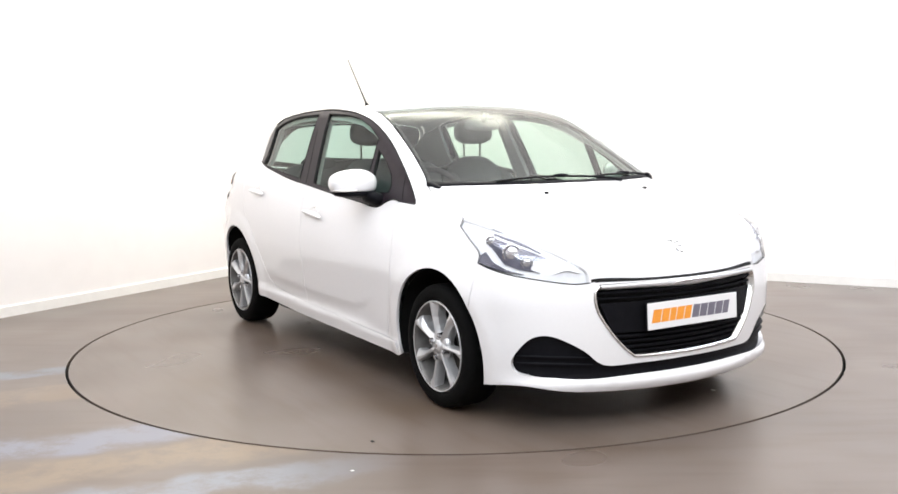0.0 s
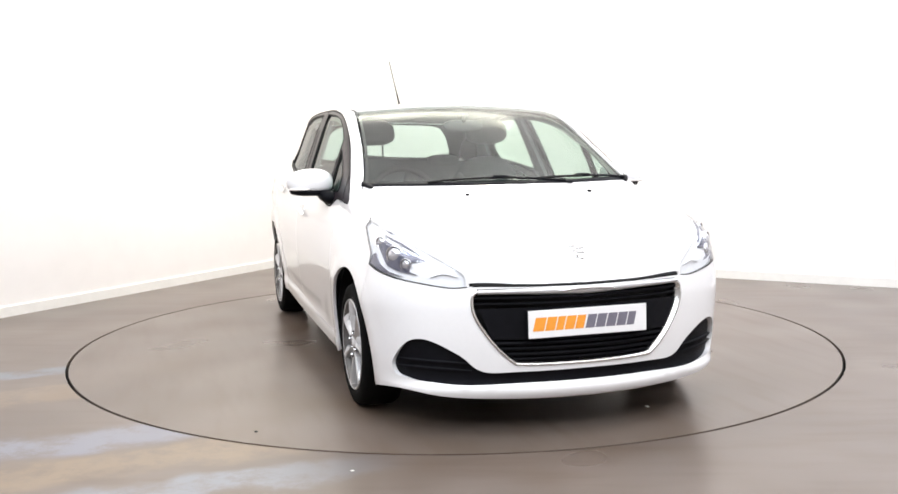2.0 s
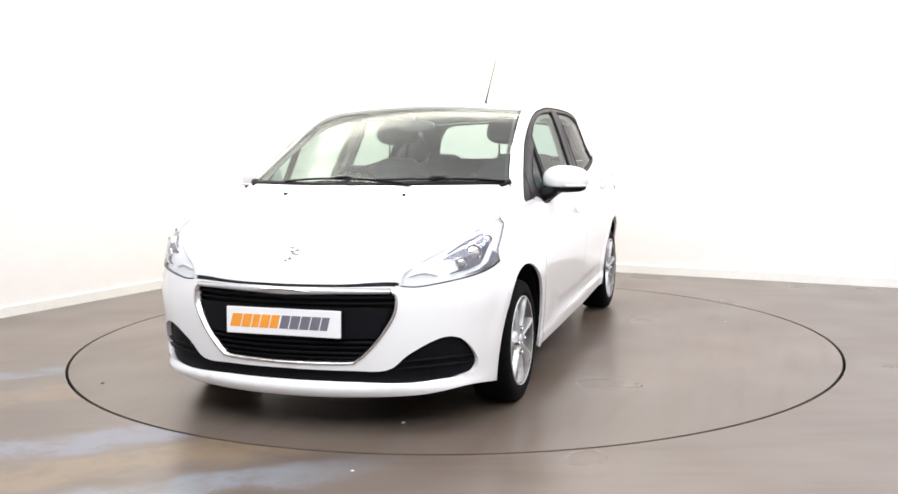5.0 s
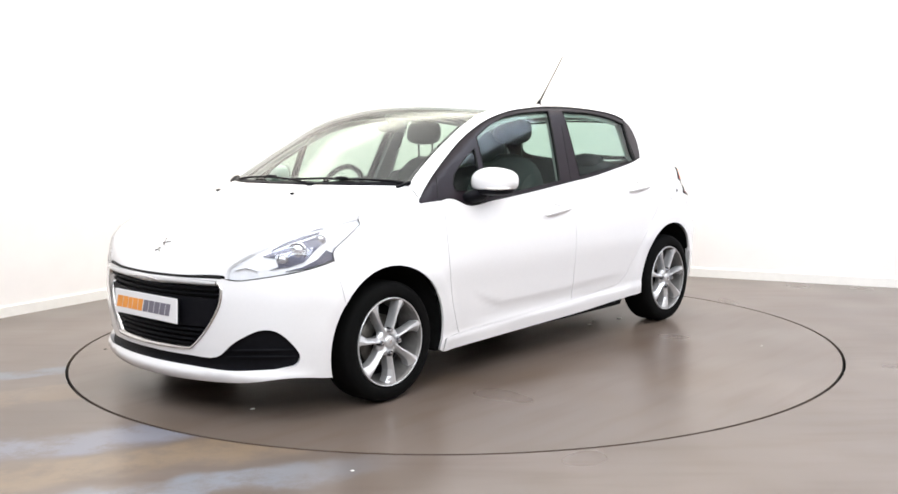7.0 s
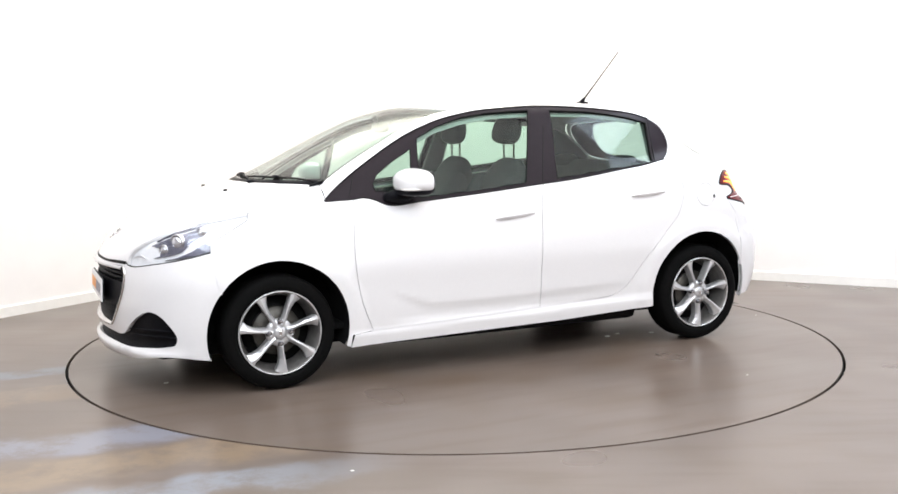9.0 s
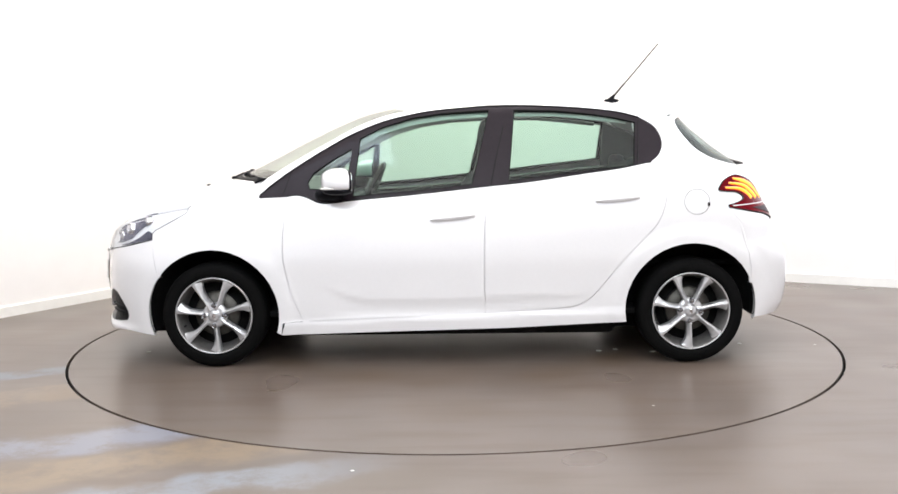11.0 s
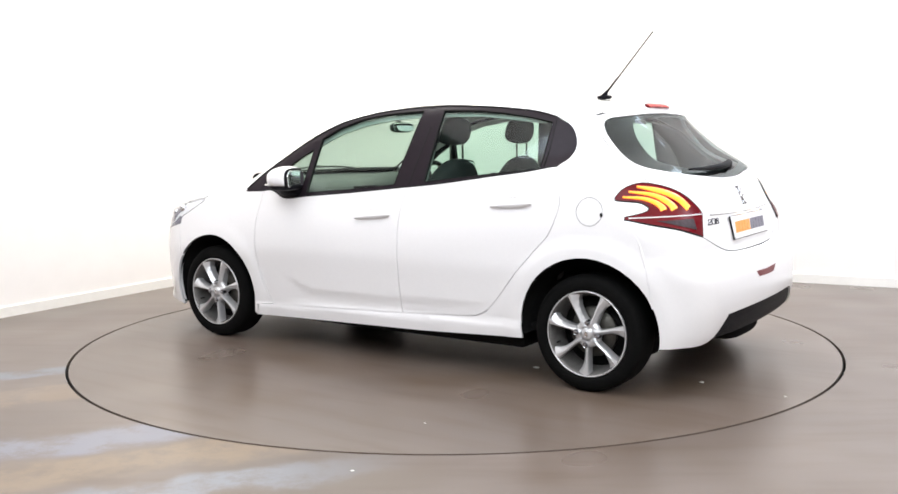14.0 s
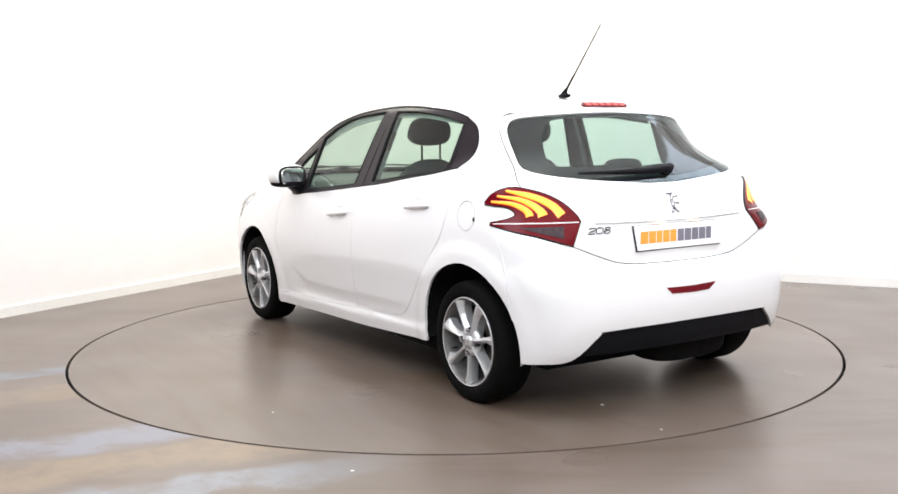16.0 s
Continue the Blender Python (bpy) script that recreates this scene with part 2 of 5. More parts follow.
def solve(o, d, far=2.6):
    """Where the rays o + t d leave the skin."""
    lo, hi = np.zeros(len(o)), np.full(len(o), far)
    for _ in range(40):
        mid = (lo + hi) / 2
        p = o + mid[:, None] * d
        out = skin(p[:, 0], p[:, 1], p[:, 2]) > 0
        hi, lo = np.where(out, mid, hi), np.where(out, lo, mid)
    return o + lo[:, None] * d


def slope(p):
    e, g = 1e-3, np.zeros_like(p)
    for i in range(3):
        q, w = p.copy(), p.copy()
        q[:, i] += e
        w[:, i] -= e
        g[:, i] = skin(*q.T) - skin(*w.T)
    return g / np.maximum(np.linalg.norm(g, axis=1, keepdims=True), 1e-12)
# ---------------------------------------------------------------- small mesh tools
def mesh_object(name, verts, faces, mat, parent=None, label="", normals=None, smooth=True):
    me = bpy.data.meshes.new(name)
    me.from_pydata([tuple(v) for v in verts], [], [tuple(f) for f in faces])
    me.materials.append(mat)
    if smooth:
        me.polygons.foreach_set("use_smooth", [True] * len(me.polygons))
    if normals is not None:
        me.normals_split_custom_set_from_vertices([tuple(n) for n in normals])
    ob = new(name, me)
    ob.parent = parent
    return tagged(ob, label)


def part(name, bm, mat, parent, label="", smooth=False):
    """Links a bmesh as one mesh under a thing or a part."""
    me = bpy.data.meshes.new(name)
    bmesh.ops.recalc_face_normals(bm, faces=bm.faces)
    bm.to_mesh(me)
    bm.free()
    me.materials.append(mat)
    if smooth:
        me.polygons.foreach_set("use_smooth", [True] * len(me.polygons))
    ob = new(name, me)
    ob.parent = parent
    return tagged(ob, label)


def block(bm, x0, y0, z0, x1, y1, z1, bevel=0.0, m=None, segments=2):
    """Adds a rounded block."""
    b = bmesh.new()
    bmesh.ops.create_cube(b, size=1)
    bmesh.ops.scale(b, vec=(x1 - x0, y1 - y0, z1 - z0), verts=b.verts)
    bmesh.ops.translate(b, vec=((x0 + x1) / 2, (y0 + y1) / 2, (z0 + z1) / 2), verts=b.verts)
    if bevel:
        bmesh.ops.bevel(b, geom=b.edges[:], offset=bevel, segments=segments, affect="EDGES", profile=0.5)
    if m:
        bmesh.ops.transform(b, matrix=m, verts=b.verts)
    return joined(bm, b)


def joined(bm, b):
    me = bpy.data.meshes.new("scratch")
    b.to_mesh(me)
    b.free()
    bm.from_mesh(me)
    bpy.data.meshes.remove(me)
    return bm


def blob(bm, centre, half, power=2.5, m=None, nu=24, nv=14):
    """Adds a superellipsoid: a rounded cushion."""
    def sp(v, e):
        return math.copysign(abs(v) ** e, v)
    e = 2 / power
    rows = []
    for j in range(nv + 1):
        v = -math.pi / 2 + math.pi * j / nv
        row = []
        for i in range(nu):
            u = 2 * math.pi * i / nu
            p = Vector((half[0] * sp(math.cos(v), e) * sp(math.cos(u), e), half[1] * sp(math.cos(v), e) * sp(math.sin(u), e), half[2] * sp(math.sin(v), e)))
            p = (m @ p if m else p) + Vector(centre)
            row.append(bm.verts.new(p))
        rows.append(row)
    for j in range(nv):
        for i in range(nu):
            bm.faces.new((rows[j][i], rows[j][(i + 1) % nu], rows[j + 1][(i + 1) % nu], rows[j + 1][i]))
    bmesh.ops.remove_doubles(bm, verts=bm.verts, dist=1e-5)
    return bm


def lathe(bm, profile, n=64, axis="Y"):
    """Adds a ring turned about the y axis from (radius, y) points."""
    rows = []
    for r, a in profile:
        rows.append([bm.verts.new((r * math.cos(2 * math.pi * i / n), a, r * math.sin(2 * math.pi * i / n))) for i in range(n)])
    for j in range(len(rows) - 1):
        for i in range(n):
            bm.faces.new((rows[j][i], rows[j][(i + 1) % n], rows[j + 1][(i + 1) % n], rows[j + 1][i]))
    return bm


def tube(bm, points, radii, n=10):
    """Adds a round rod through points; radii one number or one a point."""
    points = [Vector(p) for p in points]
    if not isinstance(radii, (list, tuple)):
        radii = [radii] * len(points)
    rows = []
    for k, p in enumerate(points):
        d = (points[min(k + 1, len(points) - 1)] - points[max(k - 1, 0)]).normalized()
        s = d.orthogonal().normalized() if k == 0 else (s - d * s.dot(d)).normalized()
        t = d.cross(s)
        rows.append([bm.verts.new(p + radii[k] * (math.cos(2 * math.pi * i / n) * s + math.sin(2 * math.pi * i / n) * t)) for i in range(n)])
    for j in range(len(rows) - 1):
        for i in range(n):
            bm.faces.new((rows[j][i], rows[j][(i + 1) % n], rows[j + 1][(i + 1) % n], rows[j + 1][i]))
    bm.faces.new(rows[0])
    bm.faces.new(rows[-1])
    return bm


def smooth_path(pts, n=5, closed=False):
    """A Catmull-Rom curve through points of two or three numbers."""
    p = [np.array(q, float) for q in pts]
    if closed:
        p = [p[-1], *p, p[0], p[1]]
    else:
        p = [2 * p[0] - p[1], *p, 2 * p[-1] - p[-2]]
    out = []
    for i in range(1, len(p) - 2):
        a, b, c, d = p[i - 1:i + 3]
        for k in range(n):
            t = k / n
            out.append(0.5 * (2 * b + (c - a) * t + (2 * a - 5 * b + 4 * c - d) * t * t + (3 * b - a - 3 * c + d) * t ** 3))
    if not closed:
        out.append(p[-2])
    return out


# ---------------------------------------------------------------- panels cut out of the skin
FRONT_AXIS, REAR_AXIS, ROUND = 1.15, -1.0, 0.8


def to_view(view, p):
    x, y, z = p
    if view == "side":
        return np.array((x, z))
    if view == "top":
        return np.array((x, y))
    if view == "front":
        return np.array((math.atan2(y, x - FRONT_AXIS) * ROUND, z))
    return np.array((math.atan2(y, REAR_AXIS - x) * ROUND, z))


def from_view(view, q, sign=1):
    q = np.asarray(q, float).reshape(-1, 2)
    n, zero = len(q), np.zeros(len(q))
    if view == "side":
        o, d = np.stack([q[:, 0], zero, q[:, 1]], 1), np.tile((0.0, 1.0, 0.0), (n, 1))
    elif view == "top":
        o, d = np.stack([q[:, 0], q[:, 1], zero + 0.45], 1), np.tile((0.0, 0.0, 1.0), (n, 1))
    elif view == "front":
        a = q[:, 0] / ROUND
        o, d = np.stack([zero + FRONT_AXIS, zero, q[:, 1]], 1), np.stack([np.cos(a), np.sin(a), zero], 1)
    else:
        a = q[:, 0] / ROUND
        o, d = np.stack([zero + REAR_AXIS, zero, q[:, 1]], 1), np.stack([-np.cos(a), np.sin(a), zero], 1)
    return solve(o, d)


def inside(poly, q):
    poly, q = np.asarray(poly), np.asarray(q)
    odd = np.zeros(len(q), bool)
    for a, b in zip(poly, np.roll(poly, -1, 0)):
        c = ((a[1] > q[:, 1]) != (b[1] > q[:, 1]))
        with np.errstate(divide="ignore", invalid="ignore"):
            odd ^= c & (q[:, 0] < (b[0] - a[0]) * (q[:, 1] - a[1]) / (b[1] - a[1]) + a[0])
    return odd


def shrink(poly, g):
    """Moves a closed outline inwards by g."""
    p = np.asarray(poly, float)
    e = np.roll(p, -1, 0) - p
    e = e / np.maximum(np.linalg.norm(e, axis=1, keepdims=True), 1e-9)
    nrm = np.stack([-e[:, 1], e[:, 0]], 1)
    if np.sum(p[:, 0] * np.roll(p[:, 1], -1) - np.roll(p[:, 0], -1) * p[:, 1]) < 0:
        nrm = -nrm
    m = nrm + np.roll(nrm, 1, 0)
    m = m / np.maximum(np.linalg.norm(m, axis=1, keepdims=True), 0.4)
    return p + m * g


def clean(poly, gap):
    out = []
    for q in poly:
        if not out or np.hypot(*(np.asarray(q) - out[-1])) > gap:
            out.append(np.asarray(q, float))
    if np.hypot(*(out[0] - out[-1])) < gap:
        out.pop()
    return np.array(out)


def panel(name, view, outline, mat, parent, label="", spacing=0.04, holes=(), gap=0.0022, depth=0.014, lift=0.0, mirror=False):
    """One pressing of the skin: an outline in a view (2 numbers a point) or on the skin (3 numbers), with its interior on the skin and a rim turned inwards."""
    loops = []
    for k, loop in enumerate([outline, *holes]):
        flat = clean([to_view(view, p) if len(p) == 3 else np.array(p, float) for p in loop], 0.004)
        loops.append(shrink(flat, gap if k == 0 else -gap))
    verts, edges = [], []
    for loop in loops:
        # long straight edges get points in between
        fine = []
        for a, b in zip(loop, np.roll(loop, -1, 0)):
            n = max(1, int(np.hypot(*(b - a)) / spacing))
            fine += [a + (b - a) * i / n for i in range(n)]
        s = len(verts)
        verts += fine
        edges += [(s + i, s + (i + 1) % len(fine)) for i in range(len(fine))]
        loop_range = (s, len(verts))
        loops[[id(l) for l in loops].index(id(loop))] = np.array(fine)
    rim = len(verts)
    lo, hi = np.min(loops[0], 0), np.max(loops[0], 0)
    gx, gy = np.meshgrid(np.arange(lo[0], hi[0], spacing), np.arange(lo[1], hi[1], spacing * 0.87))
    gx = gx + (np.arange(gx.shape[0]) % 2)[:, None] * spacing / 2
    grid = np.stack([gx.ravel(), gy.ravel()], 1)
    ok = inside(loops[0], grid)
    for h in loops[1:]:
        ok &= ~inside(h, grid)
    grid = grid[ok]
    if len(grid):
        edge_points = np.array(verts)
        far = np.min(np.hypot(grid[:, None, 0] - edge_points[None, :, 0], grid[:, None, 1] - edge_points[None, :, 1]), 1) > spacing * 0.45
        grid = grid[far]
    allv = verts + list(grid)
    got = delaunay_2d_cdt([Vector(v) for v in allv], edges, [], 0, 1e-6)
    v2, tris = np.array([tuple(v) for v in got[0]]), [t for t in got[2] if len(t) == 3]
    mid = v2[np.array(tris)].mean(1)
    keep = inside(loops[0], mid)
    for h in loops[1:]:
        keep &= ~inside(h, mid)
    tris = [t for t, k in zip(tris, keep) if k]
    p3 = from_view(view, v2)
    nrm = slope(p3)
    p3 = p3 + nrm * lift
    faces = []
    for a, b, c in tris:
        if np.dot(np.cross(p3[b] - p3[a], p3[c] - p3[a]), nrm[a] + nrm[b] + nrm[c]) < 0:
            b, c = c, b
        faces.append((a, b, c))
    # the rim, turned inwards
    used = {}
    for f in faces:
        for a, b in zip(f, (*f[1:], f[0])):
            used[(a, b)] = used.get((a, b), 0) + 1
    border = [(a, b) for (a, b) in used if (b, a) not in used]
    P, Nn = list(p3), list(nrm)
    if depth:
        top, low, acc = {}, {}, {}
        for a, b in border:
            across = np.cross(p3[b] - p3[a], nrm[a])
            for i in (a, b):
                acc[i] = acc.get(i, 0) + across / max(np.linalg.norm(across), 1e-9)
        for i, across in acc.items():
            n = across / max(np.linalg.norm(across), 1e-9)
            top[i] = len(P)
            P.append(p3[i])
            Nn.append(n)
            low[i] = len(P)
            P.append(p3[i] - nrm[i] * depth - n * 0.002)
            Nn.append(n)
        for a, b in border:
            faces.append((top[b], top[a], low[a], low[b]))
    P, Nn = np.array(P), np.array(Nn)
    if mirror:
        P, Nn = P * (1, -1, 1), Nn * (1, -1, 1)
        faces = [tuple(reversed(f)) for f in faces]
    return mesh_object(name, P, faces, mat, parent, label, Nn)


def both(name, view, outline, mat, parent, label="", **more):
    """The panel on the left and its mirror image on the right."""
    return panel(name, view, outline, mat, parent, label, **more), panel(name, view, outline, mat, parent, label, mirror=True, **more)


def doubled(pts):
    """A half outline from the centre line outwards on the left, and its mirror image, as one closed loop."""
    return [*pts, *[(p[0], -p[1], p[2]) for p in reversed(pts) if abs(p[1]) > 1e-6]]
# ---------------------------------------------------------------- the room
def at_room(a, b, z=0.0):
    p = CORNER + ALONG_A * a + ALONG_B * b
    return Vector((p.x, p.y, z))


def build_room():
    # the floor, with a round opening for the turntable
    n, R = 180, 2.2085
    ring = [(R * math.cos(2 * math.pi * i / n), R * math.sin(2 * math.pi * i / n), 0) for i in range(n)]
    box = [at_room(-0.3, -0.3), at_room(ROOM_A + 0.3, -0.3), at_room(ROOM_A + 0.3, ROOM_B + 0.3), at_room(-0.3, ROOM_B + 0.3)]
    bm = bmesh.new()
    inner = [bm.verts.new(p) for p in ring]
    outer = [bm.verts.new(p) for p in box]
    edges = [bm.edges.new((inner[i], inner[(i + 1) % n])) for i in range(n)] + [bm.edges.new((outer[i], outer[(i + 1) % 4])) for i in range(4)]
    bmesh.ops.triangle_fill(bm, use_beauty=True, use_dissolve=False, edges=edges)
    low = [bm.verts.new((*p[:2], -0.15)) for p in ring]
    for i in range(n):
        bm.faces.new((inner[i], inner[(i + 1) % n], low[(i + 1) % n], low[i]))
    bmesh.ops.recalc_face_normals(bm, faces=bm.faces)
    floor = part("floor", bm, M_FLOOR, None)
    for f in floor.data.polygons:
        if abs(f.normal.z) > 0.9 and f.normal.z < 0:
            f.flip()
    tagged(floor, "worn grey sealed concrete floor with blue and ochre stains", "floor", kind="structure")

    # the pit below the turntable's rim
    bm = bmesh.new()
    block(bm, -2.4, -2.4, -0.22, 2.4, 2.4, -0.16)
    tagged(part("floor_pit", bm, M_GAP, None), "dark pit under the turntable", "pit", kind="structure")

    # walls: two that meet in a softly rounded corner, and two behind the camera
    r, k = 0.35, 10
    line = [at_room(ROOM_A, 0)] + [at_room(r - r * math.sin(math.pi / 2 * i / k), r - r * math.cos(math.pi / 2 * i / k)) for i in range(k + 1)] + [at_room(0, ROOM_B)]
    outside = [at_room(ROOM_A, -0.2), at_room(-0.2, -0.2), at_room(-0.2, ROOM_B)]

    def upright(name, poly, z0, z1, mat, label, cat, smooth=False):
        bm = bmesh.new()
        a = [bm.verts.new((p.x, p.y, z0)) for p in poly]
        b = [bm.verts.new((p.x, p.y, z1)) for p in poly]
        for i in range(len(poly)):
            j = (i + 1) % len(poly)
            bm.faces.new((a[i], a[j], b[j], b[i]))
        bm.faces.new(a)
        bm.faces.new(b)
        return tagged(part(name, bm, mat, None), label, cat, kind="structure")

    half = len(line) // 2
    upright("wall_west", line[:half + 1] + [at_room(-0.2, -0.2), at_room(ROOM_A, -0.2)], 0, ROOM_H, M_WALL, "plain white painted studio wall", "wall")
    upright("wall_north", line[half:] + [at_room(-0.2, ROOM_B), at_room(-0.2, -0.2)], 0, ROOM_H, M_WALL, "plain white painted studio wall", "wall")
    upright("wall_south", [at_room(ROOM_A, -0.2), at_room(ROOM_A, ROOM_B + 0.2), at_room(ROOM_A + 0.2, ROOM_B + 0.2), at_room(ROOM_A + 0.2, -0.2)], 0, ROOM_H, M_WALL, "plain white painted studio wall", "wall")
    upright("wall_east", [at_room(-0.2, ROOM_B), at_room(ROOM_A, ROOM_B), at_room(ROOM_A, ROOM_B + 0.2), at_room(-0.2, ROOM_B + 0.2)], 0, ROOM_H, M_WALL, "plain white painted studio wall", "wall")
    upright("ceiling", [at_room(-0.2, -0.2), at_room(ROOM_A + 0.2, -0.2), at_room(ROOM_A + 0.2, ROOM_B + 0.2), at_room(-0.2, ROOM_B + 0.2)], ROOM_H, ROOM_H + 0.2, M_CEIL, "plain dark grey ceiling over the studio", "ceiling")

    # skirting boards, 15 mm proud of the walls, with a chamfered top
    def skirting(name, p, q, inward):
        bm = bmesh.new()
        prof = [(0.002, 0.0), (0.016, 0.0), (0.016, 0.070), (0.010, 0.080), (0.002, 0.080)]
        a = [bm.verts.new((p.x + inward.x * d, p.y + inward.y * d, z)) for d, z in prof]
        b = [bm.verts.new((q.x + inward.x * d, q.y + inward.y * d, z)) for d, z in prof]
        for i in range(5):
            bm.faces.new((a[i], a[(i + 1) % 5], b[(i + 1) % 5], b[i]))
        bm.faces.new(a)
        bm.faces.new(b)
        tagged(part(name, bm, M_SKIRT, None), "white painted skirting board along the wall", "skirting", kind="structure")

    na = Vector((-ALONG_A.y, ALONG_A.x, 0))
    nb = Vector((ALONG_B.y, -ALONG_B.x, 0))
    skirting("baseboard_west", at_room(ROOM_A, 0), at_room(r, 0), na)
    skirting("baseboard_north", at_room(0, r), at_room(0, ROOM_B), nb)


def build_turntable():
    """A flush disc of the same concrete, in a dark steel ring."""
    disc = new("turntable")
    tagged(disc, "flush round concrete turntable with a dark rim gap, under the car", "turntable")
    n, R = 180, 2.192
    bm = bmesh.new()
    top = [bm.verts.new((R * math.cos(2 * math.pi * i / n), R * math.sin(2 * math.pi * i / n), 0)) for i in range(n)]
    low = [bm.verts.new((v.co.x, v.co.y, -0.12)) for v in top]
    bm.faces.new(top)
    bm.faces.new(list(reversed(low)))
    for i in range(n):
        bm.faces.new((top[i], low[i], low[(i + 1) % n], top[(i + 1) % n]))
    part("plate", bm, M_DISC, disc)
    bm = bmesh.new()
    lathe(bm, [(2.1925, -0.012), (2.1985, -0.008), (2.1985, -0.12), (2.1925, -0.12)], n)
    bmesh.ops.rotate(bm, matrix=Matrix.Rotation(radians(90), 3, "X"), verts=bm.verts)
    part("rim_band", bm, M_GAP, disc, "dark steel edge band")
    return disc


def fleck(x, y, size, mat, name, label, parent=None):
    bm = bmesh.new()
    b = bmesh.new()
    bmesh.ops.create_icosphere(b, subdivisions=1, radius=size)
    bmesh.ops.scale(b, vec=(1.3, 0.9, 0.25), verts=b.verts)
    bmesh.ops.translate(b, vec=(x, y, size * 0.2), verts=b.verts)
    joined(bm, b)
    ob = part(name, bm, mat, parent)
    if parent is None:
        tagged(ob, label, "debris")
    else:
        tagged(ob, label)


build_room()
turntable = build_turntable()
fleck(-0.38, -2.37, 0.007, M_SPECK, "plaster_crumb", "small pale plaster crumb on the concrete floor")
# ---------------------------------------------------------------- the car
car = tagged(new("car"), "white five-door hatchback car on a turntable, lamps lit", "car")


def on(view, pts):
    return [tuple(p) for p in from_view(view, pts)]


def arch(k, a0, a1, n=18, r=0.347):
    """Part of a wheel arch's edge, from angle a0 to a1 in degrees (0 is forwards, 90 up), on the left skin."""
    wx, wz = WHEELS[k]
    return on("side", [(wx + r * math.cos(radians(a0 + (a1 - a0) * i / n)), wz + r * math.sin(radians(a0 + (a1 - a0) * i / n))) for i in range(n + 1)])


# seams that neighbours share, on the left half
HOOD_FRONT = on("front", smooth_path([to_view("front", p) for p in ((1.997, 0, 0.617), (1.979, 0.243, 0.619), (1.926, 0.437, 0.622), (1.913, 0.479, 0.616))], 4))
LAMP_TOP = on("front", smooth_path([to_view("front", p) for p in ((1.913, 0.479, 0.616), (1.900, 0.488, 0.668), (1.845, 0.559, 0.725), (1.768, 0.620, 0.772), (1.672, 0.660, 0.808), (1.565, 0.702, 0.838), (1.48, 0.735, 0.850), (1.385, 0.748, 0.862))], 4))
LAMP_BACK = on("front", [to_view("front", p) for p in ((1.385, 0.748, 0.862), (1.395, 0.771, 0.828), (1.49, 0.783, 0.775), (1.56, 0.789, 0.738), (1.577, 0.792, 0.718), (1.577, 0.800, 0.687))])
LAMP_LOW = on("front", smooth_path([to_view("front", p) for p in ((1.577, 0.800, 0.687), (1.713, 0.763, 0.656), (1.819, 0.669, 0.633), (1.886, 0.547, 0.613), (1.913, 0.479, 0.616))], 4))
HOOD_SIDE = on("top", smooth_path([(1.385, 0.748), (1.25, 0.745), (1.12, 0.728), (1.012, 0.697)], 4))
COWL = on("top", smooth_path([(1.012, 0.697), (1.08, 0.60), (1.17, 0.45), (1.265, 0.22), (1.297, 0.0)], 4))
SCREEN_SIDE = on("top", smooth_path([(1.012, 0.697), (0.92, 0.664), (0.70, 0.622), (0.45, 0.587), (0.235, 0.552)], 4))
SCREEN_TOP = on("top", smooth_path([(0.235, 0.552), (0.29, 0.40), (0.325, 0.2), (0.335, 0.0)], 4))
ROOF_SIDE = on("top", smooth_path([(0.235, 0.552), (0.0, 0.545), (-0.5, 0.55), (-1.0, 0.55), (-1.185, 0.548)], 4))
ROOF_REAR = on("top", smooth_path([(-1.185, 0.548), (-1.24, 0.4), (-1.27, 0.2), (-1.28, 0.0)], 4))
GATE_SIDE = on("rear", smooth_path([to_view("rear", p) for p in ((-1.20, 0.565, 1.300), (-1.207, 0.59, 1.255), (-1.245, 0.61, 1.20), (-1.32, 0.635, 1.126), (-1.43, 0.672, 1.06), (-1.556, 0.745, 0.988))], 4))
TAIL_TOP = on("rear", smooth_path([to_view("rear", p) for p in ((-1.400, 0.798, 0.925), (-1.430, 0.787, 0.960), (-1.49, 0.772, 0.984), (-1.556, 0.745, 0.986), (-1.629, 0.665, 0.961), (-1.668, 0.590, 0.922), (-1.697, 0.541, 0.873), (-1.709, 0.523, 0.842))], 4))
TAIL_LOW = on("rear", smooth_path([to_view("rear", p) for p in ((-1.735, 0.588, 0.742), (-1.68, 0.727, 0.782), (-1.60, 0.785, 0.800), (-1.504, 0.809, 0.818), (-1.455, 0.814, 0.826))], 4))
TAIL_NOTCH = on("rear", smooth_path([to_view("rear", p) for p in ((-1.455, 0.814, 0.838), (-1.50, 0.806, 0.846), (-1.560, 0.790, 0.862), (-1.568, 0.786, 0.880), (-1.525, 0.793, 0.902), (-1.45, 0.797, 0.908), (-1.400, 0.798, 0.913))], 4))
GATE_LOW = on("rear", smooth_path([to_view("rear", p) for p in ((-1.735, 0.588, 0.742), (-1.759, 0.449, 0.687), (-1.775, 0.332, 0.654), (-1.789, 0.16, 0.646), (-1.79, 0.0, 0.645))], 4))
DOOR_FRONT = on("side", smooth_path([(0.865, 0.905), (0.862, 0.85), (0.880, 0.73), (0.880, 0.58), (0.852, 0.42), (0.82, 0.33), (0.785, 0.245)], 4))
